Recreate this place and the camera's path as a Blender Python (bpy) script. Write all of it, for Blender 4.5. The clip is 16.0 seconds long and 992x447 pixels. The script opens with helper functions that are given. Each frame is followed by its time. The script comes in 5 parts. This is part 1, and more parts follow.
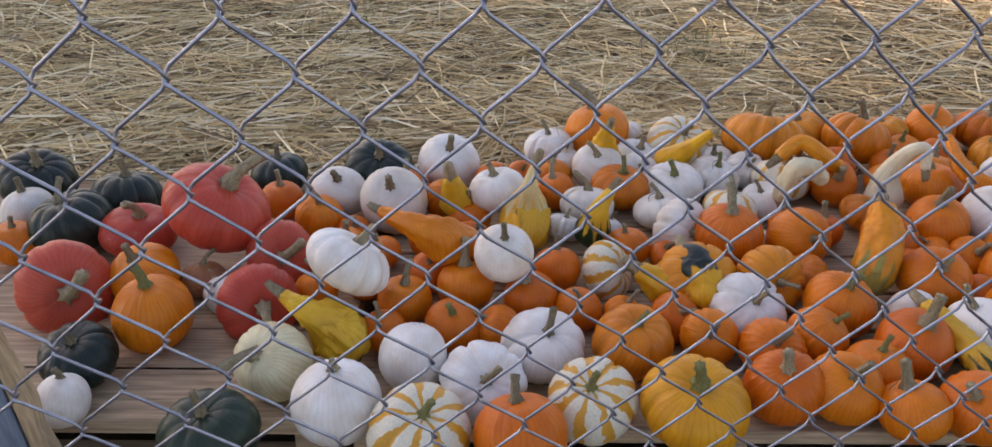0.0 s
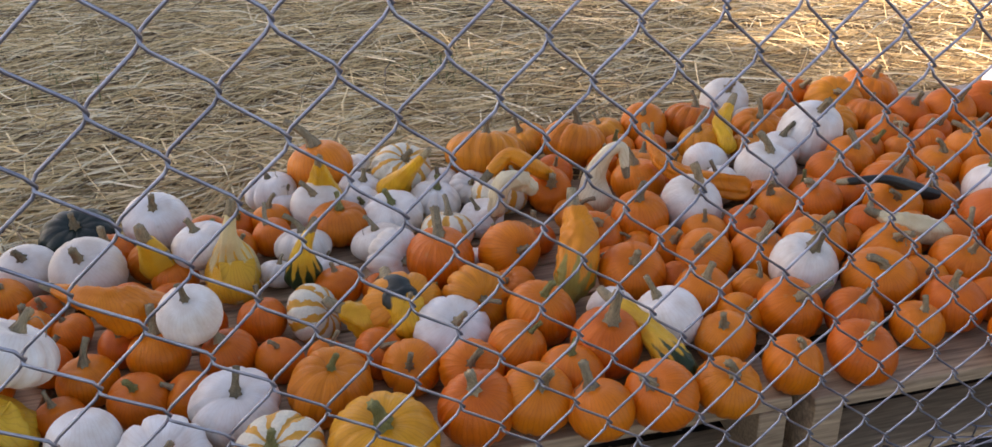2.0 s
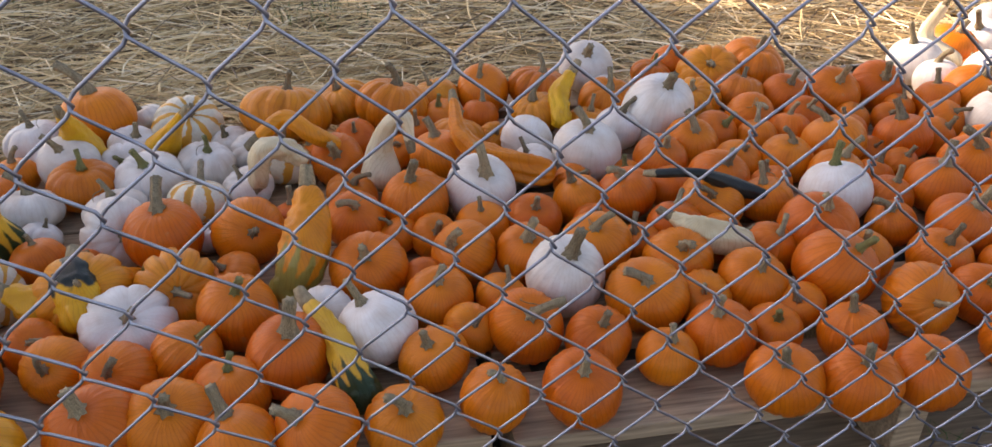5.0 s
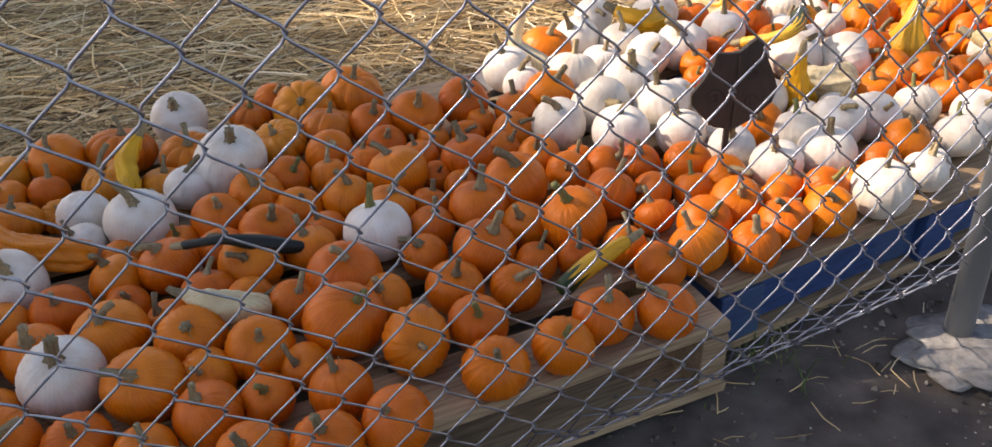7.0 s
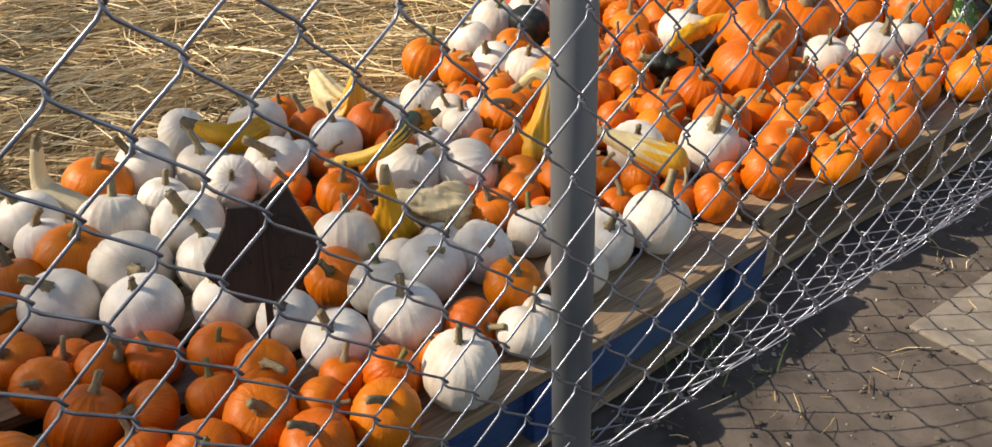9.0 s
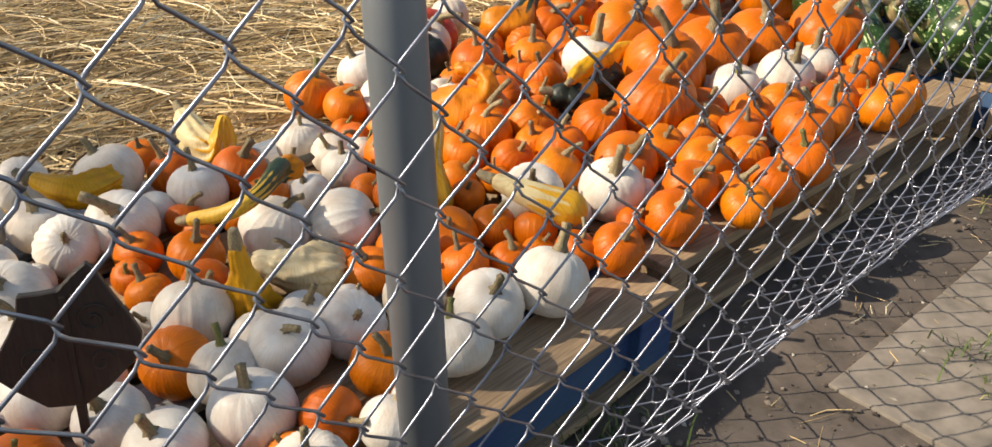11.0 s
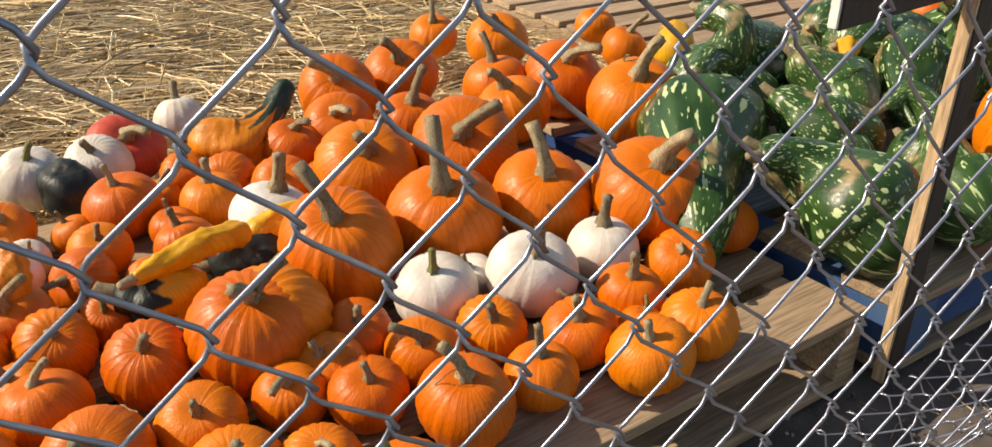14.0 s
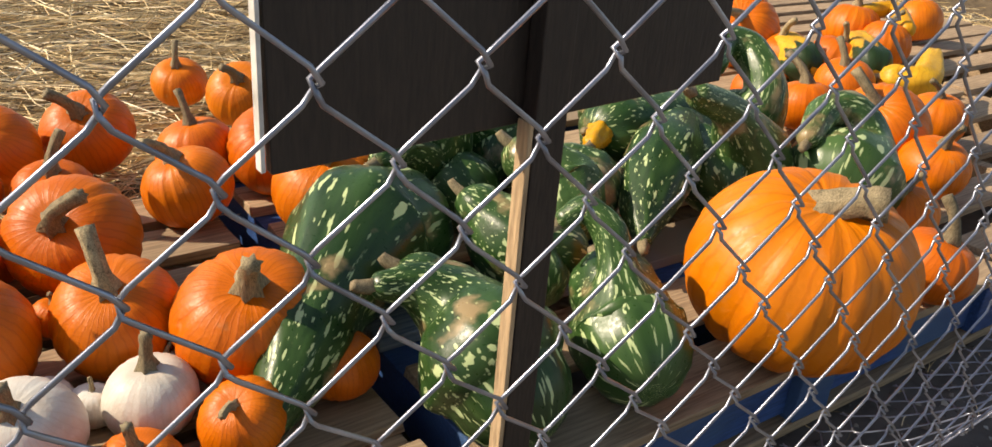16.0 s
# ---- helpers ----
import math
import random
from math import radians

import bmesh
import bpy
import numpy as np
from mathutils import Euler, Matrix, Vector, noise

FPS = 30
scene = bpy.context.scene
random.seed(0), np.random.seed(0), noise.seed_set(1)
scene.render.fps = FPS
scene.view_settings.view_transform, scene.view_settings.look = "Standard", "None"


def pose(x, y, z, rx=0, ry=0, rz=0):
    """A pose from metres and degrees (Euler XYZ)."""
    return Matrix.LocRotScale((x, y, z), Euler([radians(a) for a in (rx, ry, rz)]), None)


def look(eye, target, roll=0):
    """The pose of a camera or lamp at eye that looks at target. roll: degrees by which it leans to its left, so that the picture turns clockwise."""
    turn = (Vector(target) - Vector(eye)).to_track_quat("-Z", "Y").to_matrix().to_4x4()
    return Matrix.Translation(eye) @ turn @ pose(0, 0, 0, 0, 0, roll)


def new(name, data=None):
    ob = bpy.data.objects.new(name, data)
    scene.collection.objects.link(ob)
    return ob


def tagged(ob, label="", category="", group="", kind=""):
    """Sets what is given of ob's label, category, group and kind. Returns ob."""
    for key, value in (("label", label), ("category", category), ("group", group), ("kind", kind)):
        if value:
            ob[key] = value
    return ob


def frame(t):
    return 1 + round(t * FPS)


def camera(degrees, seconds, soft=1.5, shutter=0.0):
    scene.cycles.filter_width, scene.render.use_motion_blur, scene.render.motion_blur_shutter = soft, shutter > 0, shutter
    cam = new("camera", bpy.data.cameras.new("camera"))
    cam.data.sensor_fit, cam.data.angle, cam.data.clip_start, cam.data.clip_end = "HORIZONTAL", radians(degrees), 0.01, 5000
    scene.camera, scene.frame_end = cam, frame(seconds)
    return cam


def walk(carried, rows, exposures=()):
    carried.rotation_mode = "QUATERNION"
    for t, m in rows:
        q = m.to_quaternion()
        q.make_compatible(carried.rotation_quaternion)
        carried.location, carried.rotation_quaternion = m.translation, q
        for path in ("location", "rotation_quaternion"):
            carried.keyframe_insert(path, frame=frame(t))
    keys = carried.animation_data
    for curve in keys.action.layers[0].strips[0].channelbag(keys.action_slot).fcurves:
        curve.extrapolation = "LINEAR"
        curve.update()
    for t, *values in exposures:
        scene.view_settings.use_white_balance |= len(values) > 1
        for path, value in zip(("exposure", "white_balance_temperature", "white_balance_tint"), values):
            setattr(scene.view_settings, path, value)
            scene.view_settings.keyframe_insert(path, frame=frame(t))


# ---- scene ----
cam = camera(59.52, 16.0, soft=1.5)
# seconds, eye x y z, heading, pitch, roll
PATH = [
    (0.0, 1.031, 0.002, 0.923, -0.31, -28.81, 0.16),
    (0.5, 1.051, 0.011, 0.922, -3.95, -28.00, 0.82),
    (1.0, 1.134, 0.016, 0.914, -3.98, -27.83, -1.13),
    (1.5, 1.161, 0.032, 0.882, -9.28, -27.31, -1.11),
    (2.0, 1.262, 0.013, 0.918, -12.03, -27.33, -2.57),
    (2.5, 1.377, 0.038, 0.908, -14.57, -27.16, -2.55),
    (3.0, 1.510, 0.097, 0.878, -15.91, -27.86, -3.17),
    (3.2, 1.554, 0.126, 0.866, -16.19, -28.22, -2.93),
    (5.3, 1.751, 0.133, 0.872, -9.77, -31.23, -0.01),
    (5.5, 1.776, 0.113, 0.879, -9.86, -31.18, -0.35),
    (6.0, 1.857, 0.100, 0.907, -14.29, -31.02, -0.13),
    (6.5, 2.030, 0.085, 0.933, -18.42, -32.00, -1.39),
    (7.0, 2.203, 0.050, 0.975, -22.29, -32.91, -2.61),
    (7.5, 2.309, 0.105, 0.949, -29.32, -31.62, -1.51),
    (8.0, 2.489, 0.181, 0.906, -32.69, -30.66, -1.42),
    (8.5, 2.682, 0.213, 0.922, -35.39, -30.73, -0.69),
    (9.0, 2.814, 0.230, 0.911, -36.42, -29.73, -1.23),
    (9.2, 2.834, 0.248, 0.915, -37.21, -29.80, -0.51),
    (11.3, 3.079, 0.332, 0.883, -41.51, -28.71, -0.35),
    (11.5, 3.166, 0.348, 0.881, -41.23, -28.71, -0.33),
    (12.0, 3.367, 0.376, 0.904, -39.72, -28.62, -1.46),
    (12.5, 3.597, 0.336, 0.951, -38.48, -29.98, -1.41),
    (13.0, 3.776, 0.314, 0.941, -36.10, -28.86, -0.69),
    (13.5, 3.976, 0.361, 0.905, -35.30, -28.36, -0.29),
    (14.0, 4.125, 0.432, 0.863, -34.13, -27.06, 0.18),
    (14.5, 4.242, 0.414, 0.883, -33.70, -26.75, 1.20),
    (15.0, 4.395, 0.391, 0.890, -34.39, -26.14, 2.51),
    (15.5, 4.539, 0.381, 0.911, -36.29, -25.61, 4.06),
    (16.0, 4.750, 0.402, 0.889, -37.23, -25.46, 4.71),
]
EXPOSURES = [(0.0, 1.58, 7900, 24), (3.0, 1.46, 7900, 24), (5.5, 1.5, 7900, 24), (7.0, 1.10, 7800, 20), (8.0, 0.70, 7700, 15), (9.0, 0.48, 7600, 12), (11.5, 0.52, 7600, 11), (14.0, 0.45, 7700, 12), (16.0, 0.45, 7700, 13)]
walk(cam, [(t, pose(x, y, z, 90 + pitch, 0, head) @ pose(0, 0, 0, 0, 0, roll)) for t, x, y, z, head, pitch, roll in PATH], EXPOSURES)

# ---- light: afternoon sun from behind the display, blue sky ----
SUN_EL, SUN_AZ = radians(37.5), math.atan2(0.58, -0.81)
SUN_DIR = Vector((math.cos(SUN_EL) * math.cos(SUN_AZ), math.cos(SUN_EL) * math.sin(SUN_AZ), math.sin(SUN_EL)))
world = bpy.data.worlds.new("world")
scene.world = world
world.use_nodes = True
wt = world.node_tree
sky = wt.nodes.new("ShaderNodeTexSky")
sky.sky_type = "NISHITA"
sky.sun_disc = False
sky.sun_elevation = SUN_EL
sky.sun_rotation = math.pi / 2 - SUN_AZ
wt.links.new(sky.outputs[0], wt.nodes["Background"].inputs[0])
wt.nodes["Background"].inputs[1].default_value = 0.105
sun = new("sun", bpy.data.lights.new("sun", "SUN"))
sun.data.energy, sun.data.angle, sun.data.color = 4.0, radians(0.6), (1.0, 0.93, 0.82)
sun.matrix_world = look(SUN_DIR * 30, (0, 0, 0))

# ---- materials ----
rng = random.Random(7)


def mat(name, rough=0.6, metal=0.0):
    m = bpy.data.materials.new(name)
    m.use_nodes = True
    nt = m.node_tree
    b = nt.nodes["Principled BSDF"]
    b.inputs["Roughness"].default_value = rough
    b.inputs["Metallic"].default_value = metal
    return m, nt, b


def node(nt, kind, **kw):
    n = nt.nodes.new("ShaderNode" + kind)
    for k, v in kw.items():
        if k in n.inputs:
            n.inputs[k].default_value = v
        else:
            setattr(n, k, v)
    return n


def ramp(nt, fac, stops):
    r = nt.nodes.new("ShaderNodeValToRGB")
    el = r.color_ramp.elements
    while len(el) < len(stops):
        el.new(0.5)
    for e, (p, c) in zip(el, stops):
        e.position, e.color = p, (*c, 1)
    nt.links.new(fac, r.inputs[0])
    return r.outputs[0]


def mixed(nt, fac, a, b, mode="MIX"):
    n = nt.nodes.new("ShaderNodeMix")
    n.data_type, n.blend_type = "RGBA", mode
    for sock, v in ((n.inputs[0], fac), (n.inputs[6], a), (n.inputs[7], b)):
        if isinstance(v, (int, float)):
            sock.default_value = v
        elif isinstance(v, tuple):
            sock.default_value = (*v, 1)
        else:
            nt.links.new(v, sock)
    return n.outputs[2]


def tex(nt, kind, scale, coords="Object", detail=4.0, stretch=None):
    tc = nt.nodes.new("ShaderNodeTexCoord")
    n = nt.nodes.new("ShaderNodeTex" + kind)
    n.inputs["Scale"].default_value = scale
    if kind == "Noise":
        n.inputs["Detail"].default_value = detail
    src = tc.outputs[coords]
    if stretch:
        mp = node(nt, "Mapping")
        mp.inputs["Scale"].default_value = stretch
        nt.links.new(src, mp.inputs[0])
        src = mp.outputs[0]
    info = nt.nodes.new("ShaderNodeObjectInfo")
    add = nt.nodes.new("ShaderNodeVectorMath")
    add.operation = "MULTIPLY_ADD"
    comb = nt.nodes.new("ShaderNodeCombineXYZ")
    for i in range(3):
        nt.links.new(info.outputs["Random"], comb.inputs[i])
    nt.links.new(comb.outputs[0], add.inputs[0])
    add.inputs[1].default_value = (17, 31, 23)
    nt.links.new(src, add.inputs[2])
    nt.links.new(add.outputs[0], n.inputs["Vector"])
    return n


def bump(nt, b, height, strength, dist=0.002):
    n = node(nt, "Bump")
    n.inputs["Strength"].default_value = strength
    n.inputs["Distance"].default_value = dist
    nt.links.new(height, n.inputs["Height"])
    nt.links.new(n.outputs[0], b.inputs["Normal"])


def rand(nt):
    return nt.nodes.new("ShaderNodeObjectInfo").outputs["Random"]


def tip_mask(nt, start, streaks):
    """How far a point lies towards the blossom end of a gourd, with an uneven, streaked border."""
    uv = nt.nodes.new("ShaderNodeSeparateXYZ")
    nt.links.new(nt.nodes.new("ShaderNodeTexCoord").outputs["UV"], uv.inputs[0])
    turn = node(nt, "Math", operation="MULTIPLY")
    nt.links.new(uv.outputs[0], turn.inputs[0])
    turn.inputs[1].default_value = 2 * math.pi * 9
    wave = node(nt, "Math", operation="SINE")
    nt.links.new(turn.outputs[0], wave.inputs[0])
    total = uv.outputs[1]
    for value, k in ((wave.outputs[0], streaks), (tex(nt, "Noise", 2.5, detail=5).outputs[0], 0.3)):
        add = node(nt, "Math", operation="MULTIPLY_ADD")
        nt.links.new(value, add.inputs[0])
        add.inputs[1].default_value = k
        nt.links.new(total, add.inputs[2])
        total = add.outputs[0]
    return ramp(nt, total, [(start + 0.12, (0, 0, 0)), (start + 0.19, (1, 1, 1))])


def flecked(name, dark, mid, light, fleck):
    """Glossy green rind with pale flecks drawn out from stem to blossom end, in broken rows."""
    m, nt, b = mat(name, 0.34)
    uv = nt.nodes.new("ShaderNodeSeparateXYZ")
    nt.links.new(nt.nodes.new("ShaderNodeTexCoord").outputs["UV"], uv.inputs[0])
    turn = node(nt, "Math", operation="MULTIPLY")
    nt.links.new(uv.outputs[0], turn.inputs[0])
    turn.inputs[1].default_value = 2 * math.pi
    place = nt.nodes.new("ShaderNodeCombineXYZ")
    for i, op in enumerate(("COSINE", "SINE")):
        f = node(nt, "Math", operation=op)
        nt.links.new(turn.outputs[0], f.inputs[0])
        nt.links.new(f.outputs[0], place.inputs[i])
    long = node(nt, "Math", operation="MULTIPLY")
    nt.links.new(uv.outputs[1], long.inputs[0])
    long.inputs[1].default_value = 2.6
    nt.links.new(long.outputs[0], place.inputs[2])
    shift = node(nt, "VectorMath", operation="MULTIPLY_ADD")
    shade = nt.nodes.new("ShaderNodeCombineXYZ")
    for i in range(3):
        nt.links.new(rand(nt), shade.inputs[i])
    nt.links.new(shade.outputs[0], shift.inputs[0])
    shift.inputs[1].default_value = (13, 29, 7)
    nt.links.new(place.outputs[0], shift.inputs[2])

    def field(kind, scale):
        n = nt.nodes.new("ShaderNodeTex" + kind)
        n.inputs["Scale"].default_value = scale
        if kind == "Noise":
            n.inputs["Detail"].default_value = 5
        nt.links.new(shift.outputs[0], n.inputs["Vector"])
        return n.outputs[0]

    own = ramp(nt, rand(nt), [(0.0, dark), (0.5, mid), (1.0, light)])
    bands = ramp(nt, field("Noise", 2.6), [(0.40, (0, 0, 0)), (0.62, (1, 1, 1))])
    col = mixed(nt, bands, mixed(nt, 1.0, own, (0.55, 0.62, 0.55), "MULTIPLY"), mixed(nt, 0.30, own, light))
    big = ramp(nt, mixed(nt, 0.62, field("Voronoi", 4.6), field("Noise", 8.0)), [(0.365, (1, 1, 1)), (0.39, (0, 0, 0))])
    little = ramp(nt, mixed(nt, 0.55, field("Voronoi", 11.0), field("Noise", 14.0)), [(0.335, (0.8, 0.8, 0.8)), (0.365, (0, 0, 0))])
    col = mixed(nt, little, mixed(nt, big, col, fleck), fleck)
    tan = tex(nt, "Noise", 0.55, detail=6)
    col = mixed(nt, ramp(nt, tan.outputs[0], [(0.60, (0, 0, 0)), (0.68, (0.75, 0.75, 0.75))]), col, (0.42, 0.29, 0.15))
    nt.links.new(col, b.inputs["Base Color"])
    fine = tex(nt, "Noise", 9, detail=6)
    nt.links.new(ramp(nt, fine.outputs[0], [(0.3, (0.26,) * 3), (0.7, (0.44,) * 3)]), b.inputs["Roughness"])
    b.inputs["Specular IOR Level"].default_value = 0.4
    bump(nt, b, mixed(nt, 0.5, fine.outputs[0], big), 0.15, 0.004)
    return m


def skin(name, low, mid, high, rough=0.42, spots=None, spot_at=0.62, coat=0.0, spot_size=5.5, wobble=0.55, tip=None, veins=0.34):
    """Rind: each fruit its own shade, blotches, freckles and fine veins; unit-size coordinates."""
    m, nt, b = mat(name, rough)
    own = ramp(nt, rand(nt), [(0.0, low), (0.5, mid), (1.0, high)])
    blotch = tex(nt, "Noise", 1.6, detail=5)
    fac = ramp(nt, blotch.outputs[0], [(0.35, (0, 0, 0)), (0.75, (1, 1, 1))])
    dark = mixed(nt, 1.0, own, (0.80, 0.70, 0.62), "MULTIPLY")
    col = mixed(nt, fac, own, dark)
    fine = tex(nt, "Noise", 14, detail=6)
    freck = ramp(nt, fine.outputs[0], [(0.60, (0, 0, 0)), (0.80, (0.28, 0.28, 0.28))])
    col = mixed(nt, freck, col, spots or tuple(min(1, v * 1.35 + 0.03) for v in mid))
    if spots:
        sp = tex(nt, "Voronoi", spot_size)
        wob = tex(nt, "Noise", spot_size * 1.7)
        f2 = ramp(nt, mixed(nt, wobble, sp.outputs[0], wob.outputs[0]), [(spot_at - 0.28, (1, 1, 1)), (spot_at - 0.24, (0, 0, 0))])
        col = mixed(nt, f2, col, spots)
    scuff = tex(nt, "Noise", 3.1, detail=8)
    sf = ramp(nt, scuff.outputs[0], [(0.66, (0, 0, 0)), (0.74, (0.5, 0.5, 0.5))])
    col = mixed(nt, sf, col, mixed(nt, 0.5, own, (0.42, 0.30, 0.16)))
    nt.links.new(col, b.inputs["Base Color"])
    rr = ramp(nt, fine.outputs[0], [(0.3, (rough - 0.08,) * 3), (0.7, (rough + 0.14,) * 3)])
    nt.links.new(rr, b.inputs["Roughness"])
    b.inputs["Specular IOR Level"].default_value = 0.36
    b.inputs["Coat Weight"].default_value = coat
    b.inputs["Coat Roughness"].default_value = 0.3
    if tip:
        col = mixed(nt, tip_mask(nt, tip[1], tip[2]), col, tip[0])
    # faint veins that run from stem to blossom end
    tc = nt.nodes.new("ShaderNodeTexCoord")
    sx = nt.nodes.new("ShaderNodeSeparateXYZ")
    nt.links.new(tc.outputs["Object"], sx.inputs[0])
    at = node(nt, "Math", operation="ARCTAN2")
    nt.links.new(sx.outputs[1], at.inputs[0])
    nt.links.new(sx.outputs[0], at.inputs[1])
    ad = node(nt, "Math", operation="MULTIPLY_ADD")
    nt.links.new(blotch.outputs[0], ad.inputs[0])
    ad.inputs[1].default_value = 0.35
    nt.links.new(at.outputs[0], ad.inputs[2])
    mu = node(nt, "Math", operation="MULTIPLY")
    nt.links.new(ad.outputs[0], mu.inputs[0])
    mu.inputs[1].default_value = 43.0
    sn = node(nt, "Math", operation="SINE")
    nt.links.new(mu.outputs[0], sn.inputs[0])
    vein = ramp(nt, sn.outputs[0], [(0.5, (0, 0, 0)), (1.0, (veins,) * 3)])
    nt.links.new(mixed(nt, vein, col, mixed(nt, 1.0, col, (0.66, 0.52, 0.42), "MULTIPLY")), b.inputs["Base Color"])
    relief = mixed(nt, 0.4, fine.outputs[0], vein)
    bump(nt, b, relief, 0.24, 0.005)
    return m


def striped(name, base, stripe, count):
    m, nt, b = mat(name, 0.45)
    tc = nt.nodes.new("ShaderNodeTexCoord")
    sx = nt.nodes.new("ShaderNodeSeparateXYZ")
    nt.links.new(tc.outputs["Object"], sx.inputs[0])
    at = node(nt, "Math", operation="ARCTAN2")
    nt.links.new(sx.outputs[1], at.inputs[0])
    nt.links.new(sx.outputs[0], at.inputs[1])
    wob = tex(nt, "Noise", 4.0, detail=5)
    ad = node(nt, "Math", operation="MULTIPLY_ADD")
    nt.links.new(wob.outputs[0], ad.inputs[0])
    ad.inputs[1].default_value = 0.42
    nt.links.new(at.outputs[0], ad.inputs[2])
    mu = node(nt, "Math", operation="MULTIPLY")
    nt.links.new(ad.outputs[0], mu.inputs[0])
    mu.inputs[1].default_value = count
    sn = node(nt, "Math", operation="SINE")
    nt.links.new(mu.outputs[0], sn.inputs[0])
    mul = node(nt, "Math", operation="MULTIPLY_ADD")
    nt.links.new(wob.outputs[0], mul.inputs[0])
    mul.inputs[1].default_value = 1.2
    nt.links.new(sn.outputs[0], mul.inputs[2])
    f = ramp(nt, mul.outputs[0], [(0.95, (0, 0, 0)), (1.0, (1, 1, 1))])
    fine = tex(nt, "Noise", 16, detail=6)
    bs = ramp(nt, fine.outputs[0], [(0.3, tuple(v * 0.85 for v in base)), (0.7, base)])
    nt.links.new(mixed(nt, f, bs, stripe), b.inputs["Base Color"])
    bump(nt, b, fine.outputs[0], 0.2, 0.012)
    return m


def rough_stuff(name, a, bcol, scale, rough=0.85, stretch=None, bmp=0.5, dist=0.004, coords="Object", vary=0.0, third=None):
    m, nt, b = mat(name, rough)
    big = tex(nt, "Noise", scale, coords, 6, stretch)
    small = tex(nt, "Noise", scale * 7, coords, 8, stretch)
    col = ramp(nt, big.outputs[0], [(0.3, a), (0.7, bcol)])
    col = mixed(nt, 0.55, col, ramp(nt, small.outputs[0], [(0.3, tuple(v * 0.55 for v in a)), (0.7, tuple(min(1, v * 1.3) for v in bcol))]))
    if third:
        pt = tex(nt, "Noise", scale * 0.37, coords, 4)
        col = mixed(nt, ramp(nt, pt.outputs[0], [(0.52, (0, 0, 0)), (0.62, (1, 1, 1))]), col, third)
    if vary:
        g = ramp(nt, rand(nt), [(0, (1 - vary,) * 3), (1, (1 + vary * 0.6,) * 3)])
        col = mixed(nt, 1.0, col, g, "MULTIPLY")
    nt.links.new(col, b.inputs["Base Color"])
    bump(nt, b, small.outputs[0], bmp, dist)
    return m


ORANGE = skin("orange_rind", (0.66, 0.132, 0.003), (0.74, 0.172, 0.004), (0.80, 0.225, 0.006))
MINI = skin("mini_orange_rind", (0.64, 0.155, 0.004), (0.72, 0.21, 0.006), (0.74, 0.27, 0.012))
WHITE = skin("white_rind", (0.72, 0.68, 0.60), (0.79, 0.765, 0.70), (0.84, 0.825, 0.78), rough=0.5, coat=0.05, veins=0.13)
CREAM = skin("cream_rind", (0.70, 0.62, 0.36), (0.72, 0.66, 0.42), (0.74, 0.68, 0.46))
RED = skin("red_rind", (0.54, 0.060, 0.034), (0.60, 0.080, 0.044), (0.64, 0.11, 0.055), spots=(0.62, 0.20, 0.11), spot_at=0.50, spot_size=4.0)
ACORN = skin("dark_green_rind", (0.010, 0.022, 0.018), (0.013, 0.03, 0.022), (0.02, 0.042, 0.026), rough=0.38)
YELLOW = skin("yellow_rind", (0.72, 0.36, 0.012), (0.76, 0.41, 0.018), (0.79, 0.48, 0.04))
GOLD = skin("orange_gourd_rind", (0.70, 0.19, 0.006), (0.74, 0.23, 0.008), (0.76, 0.27, 0.010))
GOLDEN = skin("golden_rind", (0.72, 0.31, 0.010), (0.74, 0.33, 0.012), (0.76, 0.35, 0.014))
SWAN = flecked("speckled_green_rind", (0.020, 0.060, 0.014), (0.034, 0.092, 0.022), (0.065, 0.135, 0.036), (0.50, 0.60, 0.30))
TURBAN = skin("turban_rind", (0.30, 0.11, 0.05), (0.24, 0.20, 0.10), (0.45, 0.10, 0.03), spots=(0.40, 0.40, 0.24), spot_at=0.6)
YELLOW_GREEN = skin("yellow_and_green_rind", (0.72, 0.40, 0.03), (0.76, 0.45, 0.04), (0.79, 0.50, 0.06), tip=((0.018, 0.045, 0.014), 0.66, 0.10))
DARK_YELLOW = skin("blackish_and_yellow_rind", (0.008, 0.016, 0.015), (0.012, 0.022, 0.019), (0.02, 0.03, 0.024), tip=((0.74, 0.36, 0.015), 0.50, 0.06))
CREAM_YELLOW = skin("cream_and_yellow_rind", (0.74, 0.62, 0.30), (0.76, 0.64, 0.34), (0.78, 0.68, 0.40), tip=((0.76, 0.40, 0.03), 0.60, 0.16))
GOLD_OLIVE = skin("orange_and_olive_rind", (0.70, 0.19, 0.006), (0.74, 0.23, 0.008), (0.76, 0.27, 0.010), tip=((0.30, 0.24, 0.05), 0.62, 0.12))
GOLD_DARK = skin("orange_and_dark_green_rind", (0.70, 0.23, 0.008), (0.74, 0.27, 0.01), (0.76, 0.31, 0.012), tip=((0.02, 0.04, 0.022), 0.55, 0.12))
BLACKISH = skin("black_green_rind", (0.008, 0.014, 0.014), (0.012, 0.018, 0.018), (0.02, 0.026, 0.022))
PALE = skin("pale_gourd_rind", (0.66, 0.58, 0.36), (0.70, 0.62, 0.42), (0.72, 0.66, 0.48), spots=(0.60, 0.40, 0.08), spot_at=0.5)
STRIPED = striped("striped_rind", (0.74, 0.68, 0.52), (0.66, 0.31, 0.03), 9)
STEM = rough_stuff("dry_stem", (0.095, 0.075, 0.038), (0.45, 0.36, 0.215), 2.5, 0.85, (4, 4, 0.6), 0.35, 0.008, vary=0.35)
